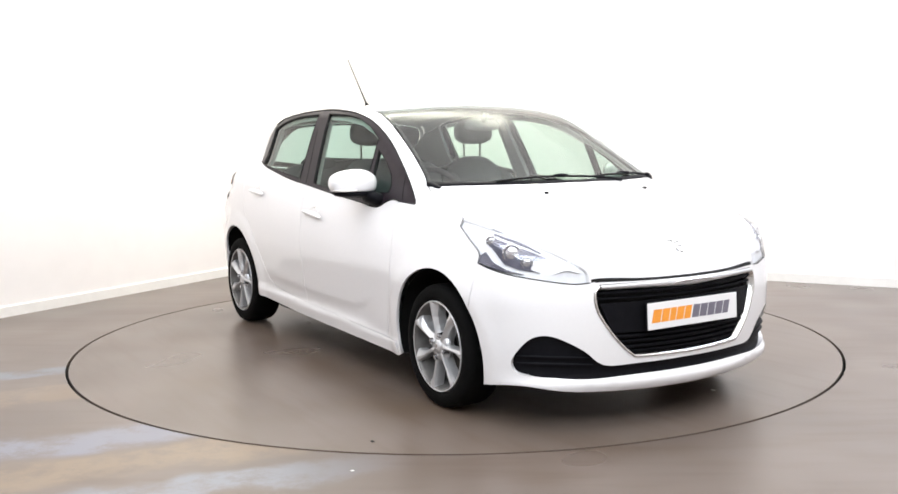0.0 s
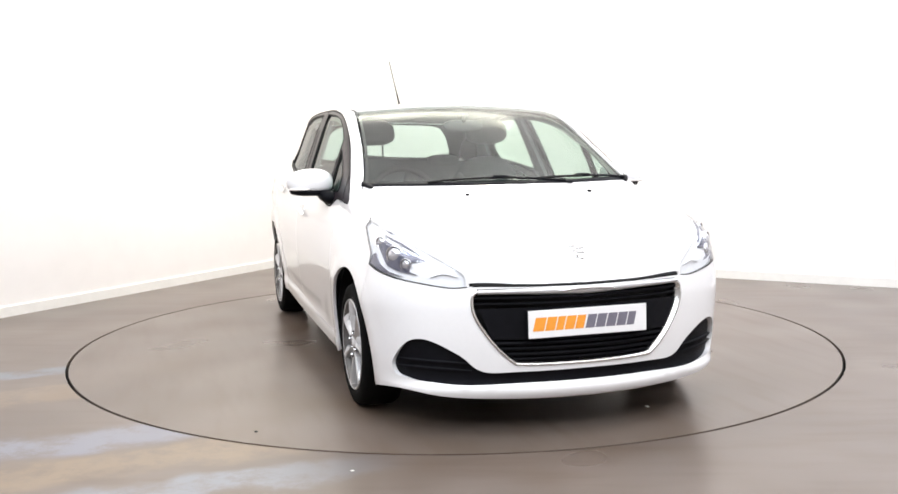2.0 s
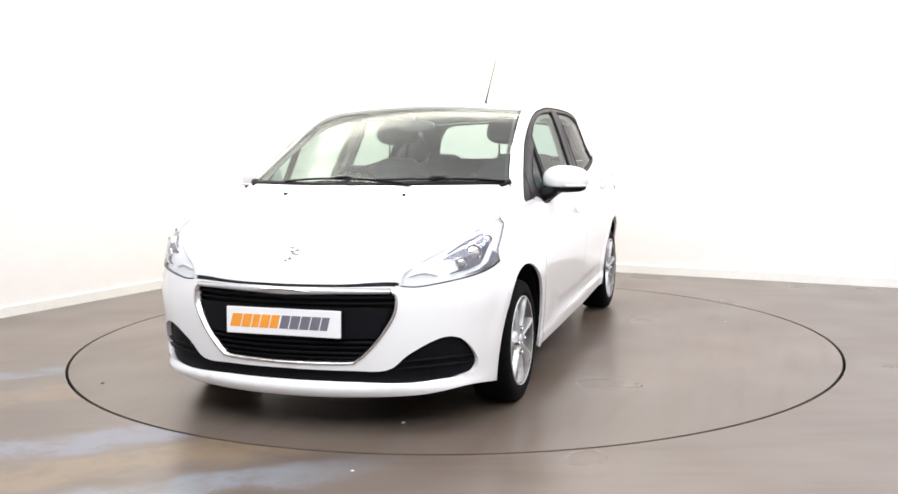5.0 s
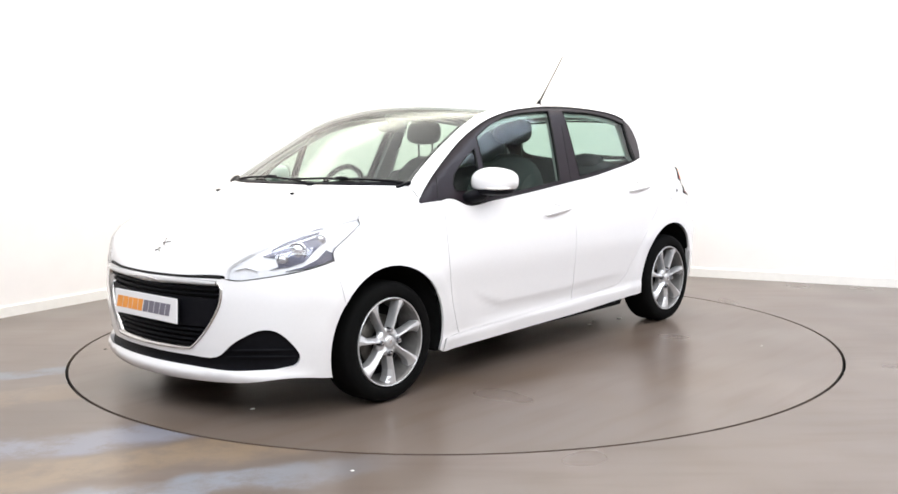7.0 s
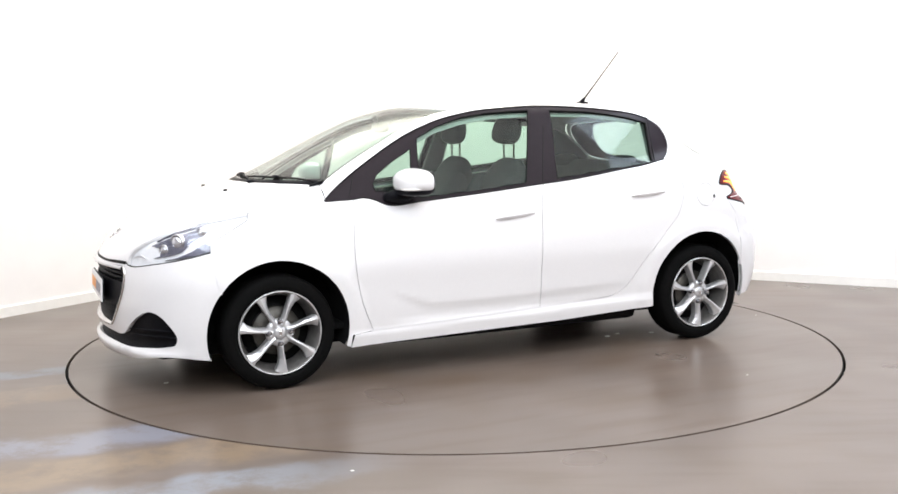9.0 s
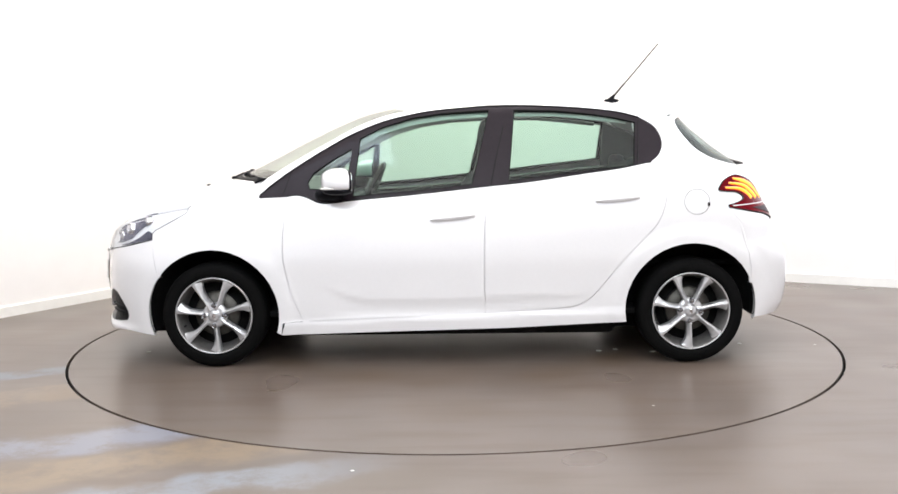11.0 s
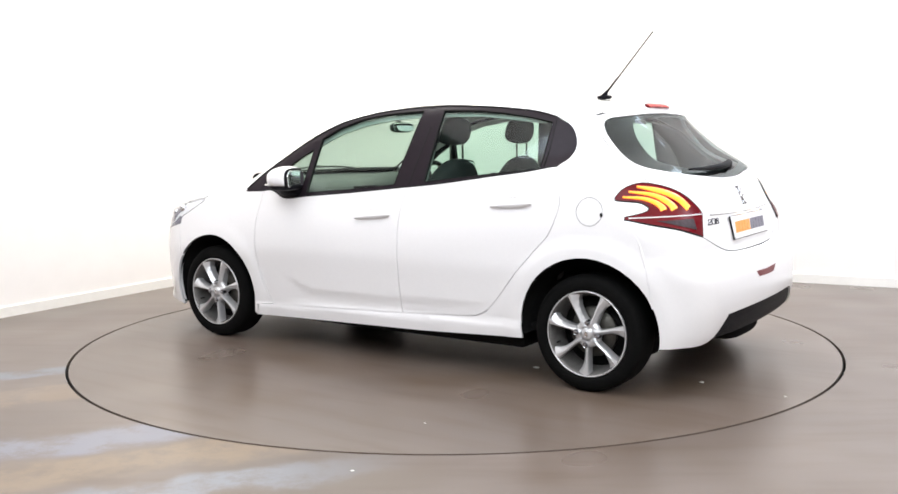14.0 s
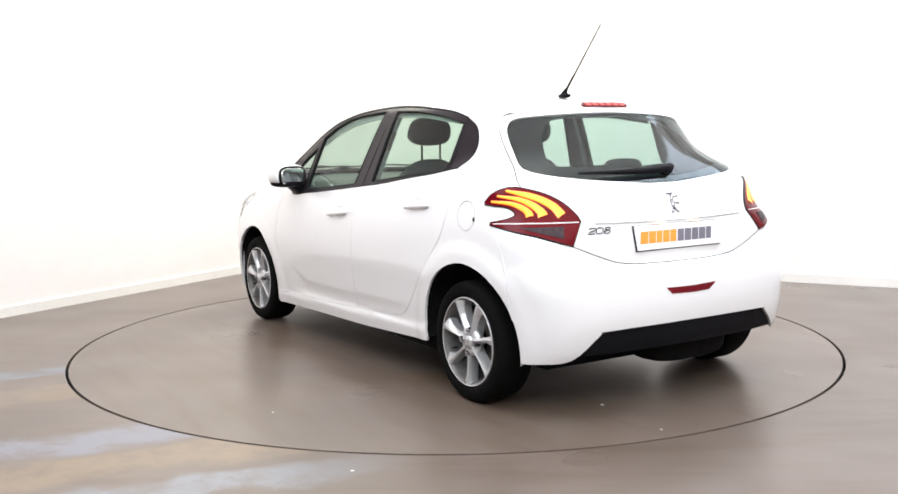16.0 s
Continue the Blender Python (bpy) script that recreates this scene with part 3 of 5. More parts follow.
DOOR_LOW = on("side", smooth_path([(0.785, 0.245), (0.3, 0.262), (-0.18, 0.282), (-0.57, 0.302)], 4))
DOOR_REAR = on("side", smooth_path([(-0.57, 0.302), (-0.65, 0.312), (-0.72, 0.345), (-0.78, 0.405), (-0.89, 0.54), (-1.01, 0.67), (-1.075, 0.74), (-1.112, 0.82), (-1.128, 0.89), (-1.112, 0.96), (-1.062, 1.062)], 4))
MID_GAP = on("side", smooth_path([(-0.213, 0.952), (-0.19, 0.85), (-0.18, 0.73), (-0.176, 0.5), (-0.18, 0.282)], 4))
BELT = on("side", smooth_path([(0.865, 0.907), (0.81, 0.914), (0.755, 0.902), (0.69, 0.874), (0.615, 0.872), (0.5, 0.886), (0.19, 0.912), (-0.213, 0.952)], 4))
BELT_REAR = on("side", smooth_path([(-0.213, 0.952), (-0.42, 0.972), (-0.72, 1.013), (-0.90, 1.036), (-1.062, 1.066)], 4))
LIGHT_END = on("side", smooth_path([(-1.062, 1.066), (-1.108, 1.10), (-1.132, 1.15), (-1.124, 1.205), (-1.088, 1.258), (-1.013, 1.302)], 4))
LIGHT_TOP = on("side", smooth_path([(-1.013, 1.302), (-0.866, 1.336), (-0.567, 1.364), (-0.26, 1.373), (0.048, 1.353), (0.205, 1.329), (0.358, 1.292), (0.52, 1.228), (0.668, 1.148), (0.83, 1.048), (0.94, 0.97), (1.005, 0.915)], 4))
LIGHT_TIP = on("side", [(1.005, 0.915), (1.012, 0.906), (1.005, 0.900), (0.94, 0.903), (0.865, 0.907)])
ARCH_F1, ARCH_F2 = arch(0, -20, 36), arch(0, 36, 197)
ARCH_R1, ARCH_R2 = arch(1, -11.5, 158), arch(1, 158, 192)
BUMPER_SEAM = on("side", [(1.577, 0.687), (1.570, 0.62), tuple(to_view("side", ARCH_F2[0]))])
REAR_SEAM = on("side", [(-1.455, 0.822), (-1.52, 0.74), (-1.56, 0.60), tuple(to_view("side", ARCH_R2[0]))])
SILL_LOW = on("side", [(-0.925, 0.225), (-0.3, 0.197), (0.3, 0.184), (0.905, 0.170)])

# the big pressings
hood = panel("hood", "top", doubled([*HOOD_FRONT, *LAMP_TOP[1:], *HOOD_SIDE[1:], *COWL[1:]]), M_WHITE, car, "white painted bonnet", spacing=0.035)
panel("roof", "top", doubled([*reversed(SCREEN_TOP), *ROOF_SIDE[1:], *ROOF_REAR[1:]]), M_WHITE, car, "white painted roof", spacing=0.05)
both("fender", "side", [*reversed(HOOD_SIDE), *LAMP_BACK[1:], *BUMPER_SEAM[1:], *ARCH_F2[1:], *on("side", [(0.905, 0.172), (0.895, 0.235)]), *reversed(DOOR_FRONT), *reversed(LIGHT_TIP[:-1])], M_WHITE, car, "white front wing", spacing=0.035)
front_doors = both("front_door", "side", [*DOOR_FRONT, *DOOR_LOW[1:9], *reversed(MID_GAP), *reversed(BELT[1:-1])], M_WHITE, car, "white front door", spacing=0.024)
rear_doors = both("rear_door", "side", [*MID_GAP, *DOOR_LOW[9:], *DOOR_REAR[1:], *reversed(BELT_REAR[1:-1])], M_WHITE, car, "white rear door", spacing=0.024)
BODY_SIDE = [*SCREEN_SIDE, *ROOF_SIDE[1:], *GATE_SIDE, *reversed(TAIL_TOP[:12]), *reversed(TAIL_NOTCH), *REAR_SEAM, *reversed(ARCH_R1), *SILL_LOW, *on("side", [(0.885, 0.238)]), *DOOR_LOW, *DOOR_REAR[1:], *LIGHT_END[1:], *LIGHT_TOP[1:]]
FLAP = [(-1.285 + 0.066 * math.cos(2 * math.pi * i / 28), 0.858 + 0.066 * math.sin(2 * math.pi * i / 28)) for i in range(28)]
body_side = panel("body_side", "side", BODY_SIDE, M_WHITE, car, "white side frame with sill and rear quarter", spacing=0.025, holes=[FLAP], gap=0.0015)
panel("body_side", "side", BODY_SIDE, M_WHITE, car, "white side frame with sill and rear quarter", spacing=0.025, mirror=True)
panel("fuel_flap", "side", FLAP, M_WHITE, body_side, "round white fuel filler flap", spacing=0.03, gap=0.0015)

# front bumper with its two openings
GRILLE = on("front", smooth_path([to_view("front", p) for p in ((1.93, 0.440, 0.600), (1.926, 0.464, 0.571), (1.935, 0.457, 0.502), (1.952, 0.411, 0.422), (1.965, 0.362, 0.362), (1.977, 0.310, 0.315), (1.985, 0.262, 0.302), (2.015, 0.0, 0.299))], 4))
GRILLE_TOP = on("front", smooth_path([to_view("front", p) for p in ((2.0, 0, 0.606), (1.98, 0.24, 0.608), (1.93, 0.440, 0.606))], 4))
INTAKE = on("front", smooth_path([to_view("front", p) for p in ((2.012, 0, 0.273), (1.982, 0.273, 0.270), (1.94, 0.425, 0.272), (1.912, 0.512, 0.338), (1.87, 0.612, 0.394), (1.834, 0.67, 0.404), (1.795, 0.712, 0.378), (1.742, 0.745, 0.300), (1.752, 0.735, 0.252), (1.80, 0.69, 0.240), (1.856, 0.619, 0.233), (1.922, 0.491, 0.223), (1.984, 0.274, 0.229), (2.011, 0, 0.231))], 4))
LIP = on("front", smooth_path([to_view("front", p) for p in ((1.60, 0.80, 0.172), (1.72, 0.75, 0.190), (1.80, 0.69, 0.192), (1.90, 0.53, 0.168), (1.98, 0.28, 0.160), (2.015, 0, 0.158))], 4))
front_bumper = panel("front_bumper", "front", doubled([*HOOD_FRONT, *reversed(LAMP_LOW[:-1]), *BUMPER_SEAM[1:], *reversed(ARCH_F1[:-1]), *LIP]), M_WHITE, car, "white front bumper", spacing=0.03,
                     holes=[doubled([*GRILLE_TOP, *GRILLE[1:]]), doubled(INTAKE)], depth=0.03)
panel("lower_intake", "front", doubled(INTAKE), M_PLASTIC, front_bumper, "black plastic lower grille and fog lamp blanks", spacing=0.03, lift=-0.022, gap=-0.006, depth=0)

# rear end
REAR_LOW = on("rear", smooth_path([to_view("rear", p) for p in ((-1.625, 0.79, 0.236), (-1.70, 0.75, 0.242), (-1.792, 0.64, 0.262), (-1.837, 0.517, 0.366), (-1.845, 0.46, 0.380), (-1.86, 0.0, 0.384))], 4))
WINDOW_REAR = on("rear", smooth_path([to_view("rear", p) for p in ((-1.305, 0, 1.318), (-1.303, 0.227, 1.312), (-1.270, 0.436, 1.299), (-1.232, 0.528, 1.284), (-1.232, 0.555, 1.250), (-1.263, 0.575, 1.203), (-1.336, 0.592, 1.126), (-1.42, 0.626, 1.078), (-1.50, 0.612, 1.052), (-1.595, 0.50, 1.028), (-1.635, 0.30, 1.008), (-1.654, 0.10, 0.993), (-1.655, 0, 0.992))], 4))
tailgate = panel("tailgate", "rear", doubled([*on("rear", [to_view("rear", (-1.29, 0, 1.33)), to_view("rear", (-1.28, 0.3, 1.325))]), *GATE_SIDE, *TAIL_TOP[13:], *GATE_LOW]), M_WHITE, car, "white tailgate", spacing=0.03, holes=[doubled(WINDOW_REAR)])
rear_bumper = panel("rear_bumper", "rear", doubled([*reversed(GATE_LOW), *TAIL_LOW[1:], *REAR_SEAM[1:], *ARCH_R2[1:], *REAR_LOW]), M_WHITE, car, "white rear bumper", spacing=0.03, depth=0.03)
panel("diffuser", "rear", doubled([*reversed(REAR_LOW[8:]), *on("rear", [to_view("rear", (-1.80, 0.60, 0.275)), to_view("rear", (-1.83, 0.42, 0.268)), to_view("rear", (-1.84, 0.0, 0.268))])]), M_PLASTIC, car, "black plastic rear diffuser", spacing=0.03, lift=-0.008, depth=0.03)
panel("rear_window", "rear", doubled(WINDOW_REAR), M_REARGLASS, tailgate, "tinted heated rear window", spacing=0.025, lift=-0.004, depth=0.005)
panel("windscreen", "top", doubled([*reversed(COWL), *SCREEN_SIDE[1:], *SCREEN_TOP[1:]]), M_SCREEN, car, "laminated windscreen", spacing=0.04, lift=-0.003, depth=0.005)

# side window surrounds and panes
PANES = ([(0.742, 0.944), (0.752, 0.978), (0.722, 1.028), (0.629, 1.092), (0.520, 1.152), (0.548, 0.937)],
         [(0.478, 1.206), (0.355, 1.267), (0.201, 1.314), (0.046, 1.336), (-0.109, 1.346), (-0.212, 1.350), (-0.116, 0.961), (0.182, 0.930), (0.512, 0.904)],
         [(-0.345, 1.349), (-0.567, 1.343), (-0.717, 1.328), (-0.866, 1.305), (-0.993, 1.276), (-0.974, 1.051), (-0.717, 1.024), (-0.422, 0.991), (-0.308, 0.977)])
surrounds = both("window_surround", "side", [*reversed(LIGHT_TIP), *reversed(LIGHT_TOP[:-1]), *reversed(LIGHT_END[:-1]), *reversed(BELT_REAR[:-1]), *reversed(BELT[1:-1])], M_TRIM, car,
                 "gloss black side window surround", spacing=0.04, holes=PANES, gap=0.001, depth=0.02, lift=-0.002)
for side_of, owner in zip((False, True), surrounds):
    for k, pane in enumerate(PANES):
        panel(("quarter_light", "front_window", "rear_side_window")[k], "side", pane, M_WINDOW, owner, "green tinted side glass", spacing=0.05, lift=-0.008, gap=-0.003, depth=0.004, mirror=side_of)
# ---------------------------------------------------------------- wheels
def build_wheel(at, sign, spin):
    """Alloy wheel with seven twisted spokes, centre at the hub's outer face; sign 1 on the left."""
    R = 0.2795
    bm = bmesh.new()
    lathe(bm, [(0.176, -0.15), (0.199, -0.15), (0.203, -0.02), (0.206, 0.002), (0.203, 0.008), (0.196, 0.004), (0.190, -0.012), (0.186, -0.05), (0.172, -0.08), (0.170, -0.15)], 72)
    wheel = part("wheel", bm, M_ALLOYIN, car, "silver seven-spoke alloy wheel", True)
    wheel.matrix_basis = Matrix.Translation(at) @ (Matrix.Identity(4) if sign > 0 else Matrix.Rotation(math.pi, 4, "Z"))
    bm = bmesh.new()
    lathe(bm, [(0.197, -0.165), (0.24, -0.178), (0.268, -0.172), (R - 0.004, -0.160), (R, -0.14), (R, -0.030), (R - 0.004, -0.013), (0.268, 0.000), (0.250, 0.007), (0.225, 0.010), (0.210, 0.004), (0.2055, -0.006)], 96)
    part("tyre", bm, M_TYRE, wheel, "black road tyre", True)
    bm = bmesh.new()
    lathe(bm, [(0.2055, -0.004), (0.2055, 0.005), (0.2035, 0.008), (0.1995, 0.007), (0.1965, -0.002), (0.193, -0.018)], 72)
    part("rim", bm, M_ALLOY, wheel, "", True)
    for k in range(7):
        bm = bmesh.new()
        rows = []
        turn = 2 * math.pi * k / 7 - math.pi / 2 + spin
        for r, wide, high, swirl in ((0.034, 0.024, -0.006, -0.02), (0.062, 0.0140, -0.004, 0.020), (0.095, 0.0120, -0.002, 0.055), (0.130, 0.0145, 0.000, 0.065), (0.160, 0.0205, 0.002, 0.045), (0.182, 0.029, 0.002, 0.015), (0.198, 0.041, 0.001, 0.0)):
            a = turn - swirl
            out, across = Vector((math.cos(a), 0, math.sin(a))), Vector((-math.sin(a), 0, math.cos(a)))
            row = []
            # a bright crest along one edge, a long facet falling away behind it
            for s, h in ((-0.86, -0.050), (-0.95, -0.012), (-0.82, 0.002), (-0.30, 0.006), (0.15, 0.000), (0.88, -0.015), (0.82, -0.056)):
                row.append(bm.verts.new(out * r + across * wide * s + Vector((0, high + h, 0))))
            rows.append(row)
        for a, b in zip(rows, rows[1:]):
            for i in range(6):
                bm.faces.new((a[i], a[i + 1], b[i + 1], b[i]))
        part("spoke", bm, M_ALLOY, wheel)
    bm = bmesh.new()
    lathe(bm, [(0.0001, 0.004), (0.022, 0.003), (0.028, -0.002), (0.030, -0.008), (0.042, -0.006), (0.064, -0.010), (0.068, -0.03)], 40)
    part("hub_cap", bm, M_ALLOY, wheel, "silver centre cap", True)
    bm = bmesh.new()
    block(bm, -0.008, 0.003, -0.012, 0.008, 0.0055, 0.012, 0.003)
    part("cap_emblem", bm, M_CHROME, wheel, "small chrome emblem")
    for k in range(4):
        a = math.pi / 2 * k + spin
        bm = bmesh.new()
        lathe(bm, [(0.0001, 0.002), (0.008, 0.001), (0.0095, -0.004), (0.0095, -0.03)], 6)
        lathe(bm, [(0.0096, -0.006), (0.0135, -0.004), (0.0145, -0.012), (0.0145, -0.03)], 16)
        b = part("wheel_bolt", bm, M_BADGE, wheel, "steel wheel bolt")
        b.location = (0.054 * math.cos(a), 0.008, 0.054 * math.sin(a))
    bm = bmesh.new()
    lathe(bm, [(0.05, -0.075), (0.118, -0.075), (0.12, -0.08), (0.12, -0.095), (0.05, -0.095)], 40)
    part("brake_disc", bm, M_STEEL, wheel, "worn steel brake disc", True)
    bm = bmesh.new()
    lathe(bm, [(0.0001, -0.10), (0.17, -0.11), (0.172, -0.14)], 40)
    part("back_plate", bm, M_SEAL, wheel, "dark brake back plate", True)
    bm = bmesh.new()
    lathe(bm, [(0.0001, 0.0), (0.004, 0.0), (0.004, -0.03)], 8)
    v = part("valve", bm, M_SEAL, wheel, "black valve stem")
    v.location = (0.176 * math.cos(-0.35), -0.02, 0.176 * math.sin(-0.35))


for wx, wz in WHEELS:
    build_wheel((wx, 0.812, 0.280), 1, 0.0 if wx > 0 else 0.09)
    build_wheel((wx, -0.812, 0.280), -1, 0.3)

# dark wheel housings and the underbody
for k, (wx, wz) in enumerate(WHEELS):
    for s in (1, -1):
        bm = bmesh.new()
        rows = []
        for r, y in ((0.345, 0.815), (0.352, 0.79), (0.352, 0.54), (0.02, 0.54)):
            rows.append([bm.verts.new((wx + r * math.cos(a), s * min(y, float(side(wx + r * math.cos(a), max((0.185, 0.25)[k], wz + r * math.sin(a)))) - 0.012), max((0.185, 0.25)[k], wz + r * math.sin(a)))) for a in (radians(-20 + 220 * i / 30) for i in range(31))])
        for a, b in zip(rows, rows[1:]):
            for i in range(30):
                bm.faces.new((a[i], a[i + 1], b[i + 1], b[i]))
        part("wheel_housing", bm, M_CARPET, car, "black wheel arch liner", True)
# underbody made lower and wider than needed, to deepen the shade below
bm = bmesh.new()
block(bm, -1.48, -0.53, 0.140, 1.80, 0.53, 0.26, 0.03)
block(bm, -0.88, -0.72, 0.145, 0.86, 0.72, 0.25, 0.03)
part("underbody", bm, M_CARPET, car, "black underbody")
bm = bmesh.new()
blob(bm, (-1.60, -0.18, 0.215), (0.13, 0.26, 0.075), 3)
part("silencer", bm, M_CARPET, car, "dark exhaust silencer", True)

# ---------------------------------------------------------------- grille, plates and badges
def strip(name, view, line, half, mat, parent, label="", lift=0.004, depth=0.012, mirror=None):
    """A narrow band along a line on the skin; half its width, in the view's plane."""
    q = np.array([to_view(view, p) if len(p) == 3 else p for p in line])
    d = np.gradient(q, axis=0)
    d = d / np.maximum(np.linalg.norm(d, axis=1, keepdims=True), 1e-9)
    n = np.stack([-d[:, 1], d[:, 0]], 1)
    wide = np.interp(np.linspace(0, 1, len(q)), np.linspace(0, 1, len(half)), half) if isinstance(half, (list, tuple)) else np.full(len(q), half)
    sides = [from_view(view, q + n * wide[:, None] * s) for s in (-1, -0.55, 0, 0.55, 1)]
    base = [p + slope(p) * e for p, e in zip(sides, (-depth, lift * 0.8, lift, lift * 0.8, -depth))]
    if mirror:
        base = [b * (1, -1, 1) for b in base]
    m = len(q)
    verts = np.concatenate(base)
    faces = [(r * m + i, r * m + i + 1, (r + 1) * m + i + 1, (r + 1) * m + i) for r in range(4) for i in range(m - 1)]
    bm = bmesh.new()
    vs = [bm.verts.new(v) for v in verts]
    for f in faces:
        bm.faces.new([vs[i] for i in f])
    return part(name, bm, mat, parent, label, True)


grille = strip("grille", "front", [*[(p[0], -p[1], p[2]) for p in GRILLE], *GRILLE[::-1][1:]], 0.0082, M_SATIN, car, "radiator grille with satin chrome surround", 0.006, 0.03)
bar_half = [*[(p[0], -p[1], p[2]) for p in reversed(GRILLE_TOP)], *GRILLE_TOP[1:]]
strip("chrome_bar", "front", on("front", [to_view("front", p) - np.array((0, 0.010)) for p in bar_half]), [0.012, 0.014, 0.017, 0.021, 0.017, 0.014, 0.012], M_ALLOY, grille, "satin silver upper bar", 0.014, 0.03)
strip("bar_badge", "front", on("front", [(y, 0.598 - 0.5 * y * y) for y in np.linspace(-0.118, 0.118, 13)]), [0.001, 0.007, 0.0085, 0.0085, 0.007, 0.001], M_CHROME, grille, "chrome centre piece of the bar", 0.022, 0.01)
panel("backing", "front", doubled([*GRILLE_TOP, *GRILLE[1:]]), M_SEAL, grille, "black inner grille", spacing=0.04, lift=-0.05, gap=-0.008, depth=0)


def grille_half(z):
    """How far the grille's opening reaches sideways at height z."""
    zs = [p[2] for p in reversed(GRILLE)]
    return float(np.interp(z, zs, [p[1] for p in reversed(GRILLE)])) - 0.012


for z, h, out in ((0.572, 0.008, -0.012), (0.548, 0.006, -0.02), (0.385, 0.007, -0.015), (0.362, 0.006, -0.02), (0.338, 0.006, -0.02), (0.318, 0.005, -0.02)):
    w = grille_half(z)
    strip("grille_slat", "front", [to_view("front", from_front) for from_front in on("front", [(a, z) for a in np.linspace(-1, 1, 25) * to_view("front", (1.985 - 0.4 * w * w, w, z))[0]])], h, M_PLASTIC, grille, "black slat", out, 0.05)
panel("plate_carrier", "front", doubled(on("front", [(0, 0.532), (0.18, 0.532), (to_view("front", (1.93, 0.435, 0.53))[0], 0.528), (to_view("front", (1.945, 0.385, 0.40))[0], 0.405), (0.15, 0.40), (0, 0.40)])), M_PLASTIC, grille, "black plastic plate carrier", spacing=0.03, lift=-0.012, depth=0.02, gap=0.0)


def number_plate(parent, centre, tilt, facing):
    """A plate with two rows of slanted coloured blocks in place of the dealer's lettering. facing 1 looks forwards."""
    m = Matrix.Translation(centre) @ Matrix.Rotation(0 if facing > 0 else math.pi, 4, "Z") @ Matrix.Rotation(radians(tilt), 4, "Y")
    bm = bmesh.new()
    block(bm, -0.005, -0.260, -0.0555, 0.003, 0.260, 0.0555, 0.003)
    plate = part("number_plate", bm, M_PLATE, parent, "white show plate with orange and grey marks")
    plate.matrix_basis = m
    bm = bmesh.new()
    block(bm, -0.012, -0.263, -0.0585, -0.004, 0.263, 0.0585, 0.003)
    part("plate_surround", bm, M_PLASTIC, plate, "dark plate surround")
    # five orange and five grey slanted marks
    widths = [0.050, 0.044, 0.036, 0.044, 0.040, 0.042, 0.044, 0.044, 0.044, 0.036]
    y = -0.236
    for k, w in enumerate(widths):
        bm = bmesh.new()
        h, lean = 0.027, 0.007
        y1 = y + w - 0.003
        outer = [(y - lean, -h), (y1 - lean, -h), (y1 + lean, h), (y + lean, h)]
        a = [bm.verts.new((0.0031, yy, zz)) for yy, zz in outer]
        b = [bm.verts.new((0.0042, yy, zz)) for yy, zz in outer]
        bm.faces.new(b)
        for i in range(4):
            bm.faces.new((a[i], a[(i + 1) % 4], b[(i + 1) % 4], b[i]))
        part("mark", bm, M_ORANGE if k < 5 else M_GREY, plate, "orange slanted mark" if k < 5 else "grey slanted mark")
        y += w + (0.006 if k == 4 else 0.002)
    return plate


number_plate(car, (2.018, 0, 0.467), -3, 1)
number_plate(car, (-1.772, 0, 0.757), -14, -1)


def emblem(parent, view, x_or_y, z, size, label):
    """A chrome emblem kept as a plain upright shape with a few limbs."""
    bm = bmesh.new()
    for a, b, r in (((-0.1, 0.45), (0.15, 0.05), 0.16), ((0.15, 0.1), (0.1, -0.35), 0.15), ((0.1, -0.3), (-0.2, -0.5), 0.10), ((0.12, -0.3), (0.35, -0.5), 0.10), ((0.0, 0.25), (-0.45, 0.3), 0.09), ((0.05, 0.0), (-0.4, -0.05), 0.09), ((-0.15, 0.45), (0.35, 0.45), 0.11)):
        pts = []
        for t in (0, 0.5, 1):
            u, v = a[0] + (b[0] - a[0]) * t, a[1] + (b[1] - a[1]) * t
            p = from_view(view, [(x_or_y + u * size, z + v * size)])
            pts.append(tuple((p + slope(p) * 0.003)[0]))
        tube(bm, pts, r * size * 0.55, 6)
    return part("emblem", bm, M_BADGE, parent, label, True)


bm = bmesh.new()
for a, b, r in (((0.45, -0.1), (0.05, 0.15), 0.16), ((0.1, 0.15), (-0.35, 0.1), 0.15), ((-0.3, 0.1), (-0.5, -0.2), 0.10), ((-0.3, 0.12), (-0.5, 0.35), 0.10), ((0.25, 0.0), (0.3, -0.45), 0.09), ((0.0, 0.05), (-0.05, -0.4), 0.09), ((0.45, -0.15), (0.45, 0.35), 0.11)):
    pts = []
    for t in (0, 0.5, 1):
        u, v = a[0] + (b[0] - a[0]) * t, a[1] + (b[1] - a[1]) * t
        p = from_view("top", [(1.905 - u * 0.062, -v * 0.080)])
        pts.append(tuple((p + slope(p) * 0.003)[0]))
    tube(bm, pts, r * 0.040, 6)
part("emblem", bm, M_SATIN, hood, "chrome emblem on the bonnet", True)
emblem(tailgate, "rear", -0.030, 0.900, 0.090, "chrome emblem on the tailgate")
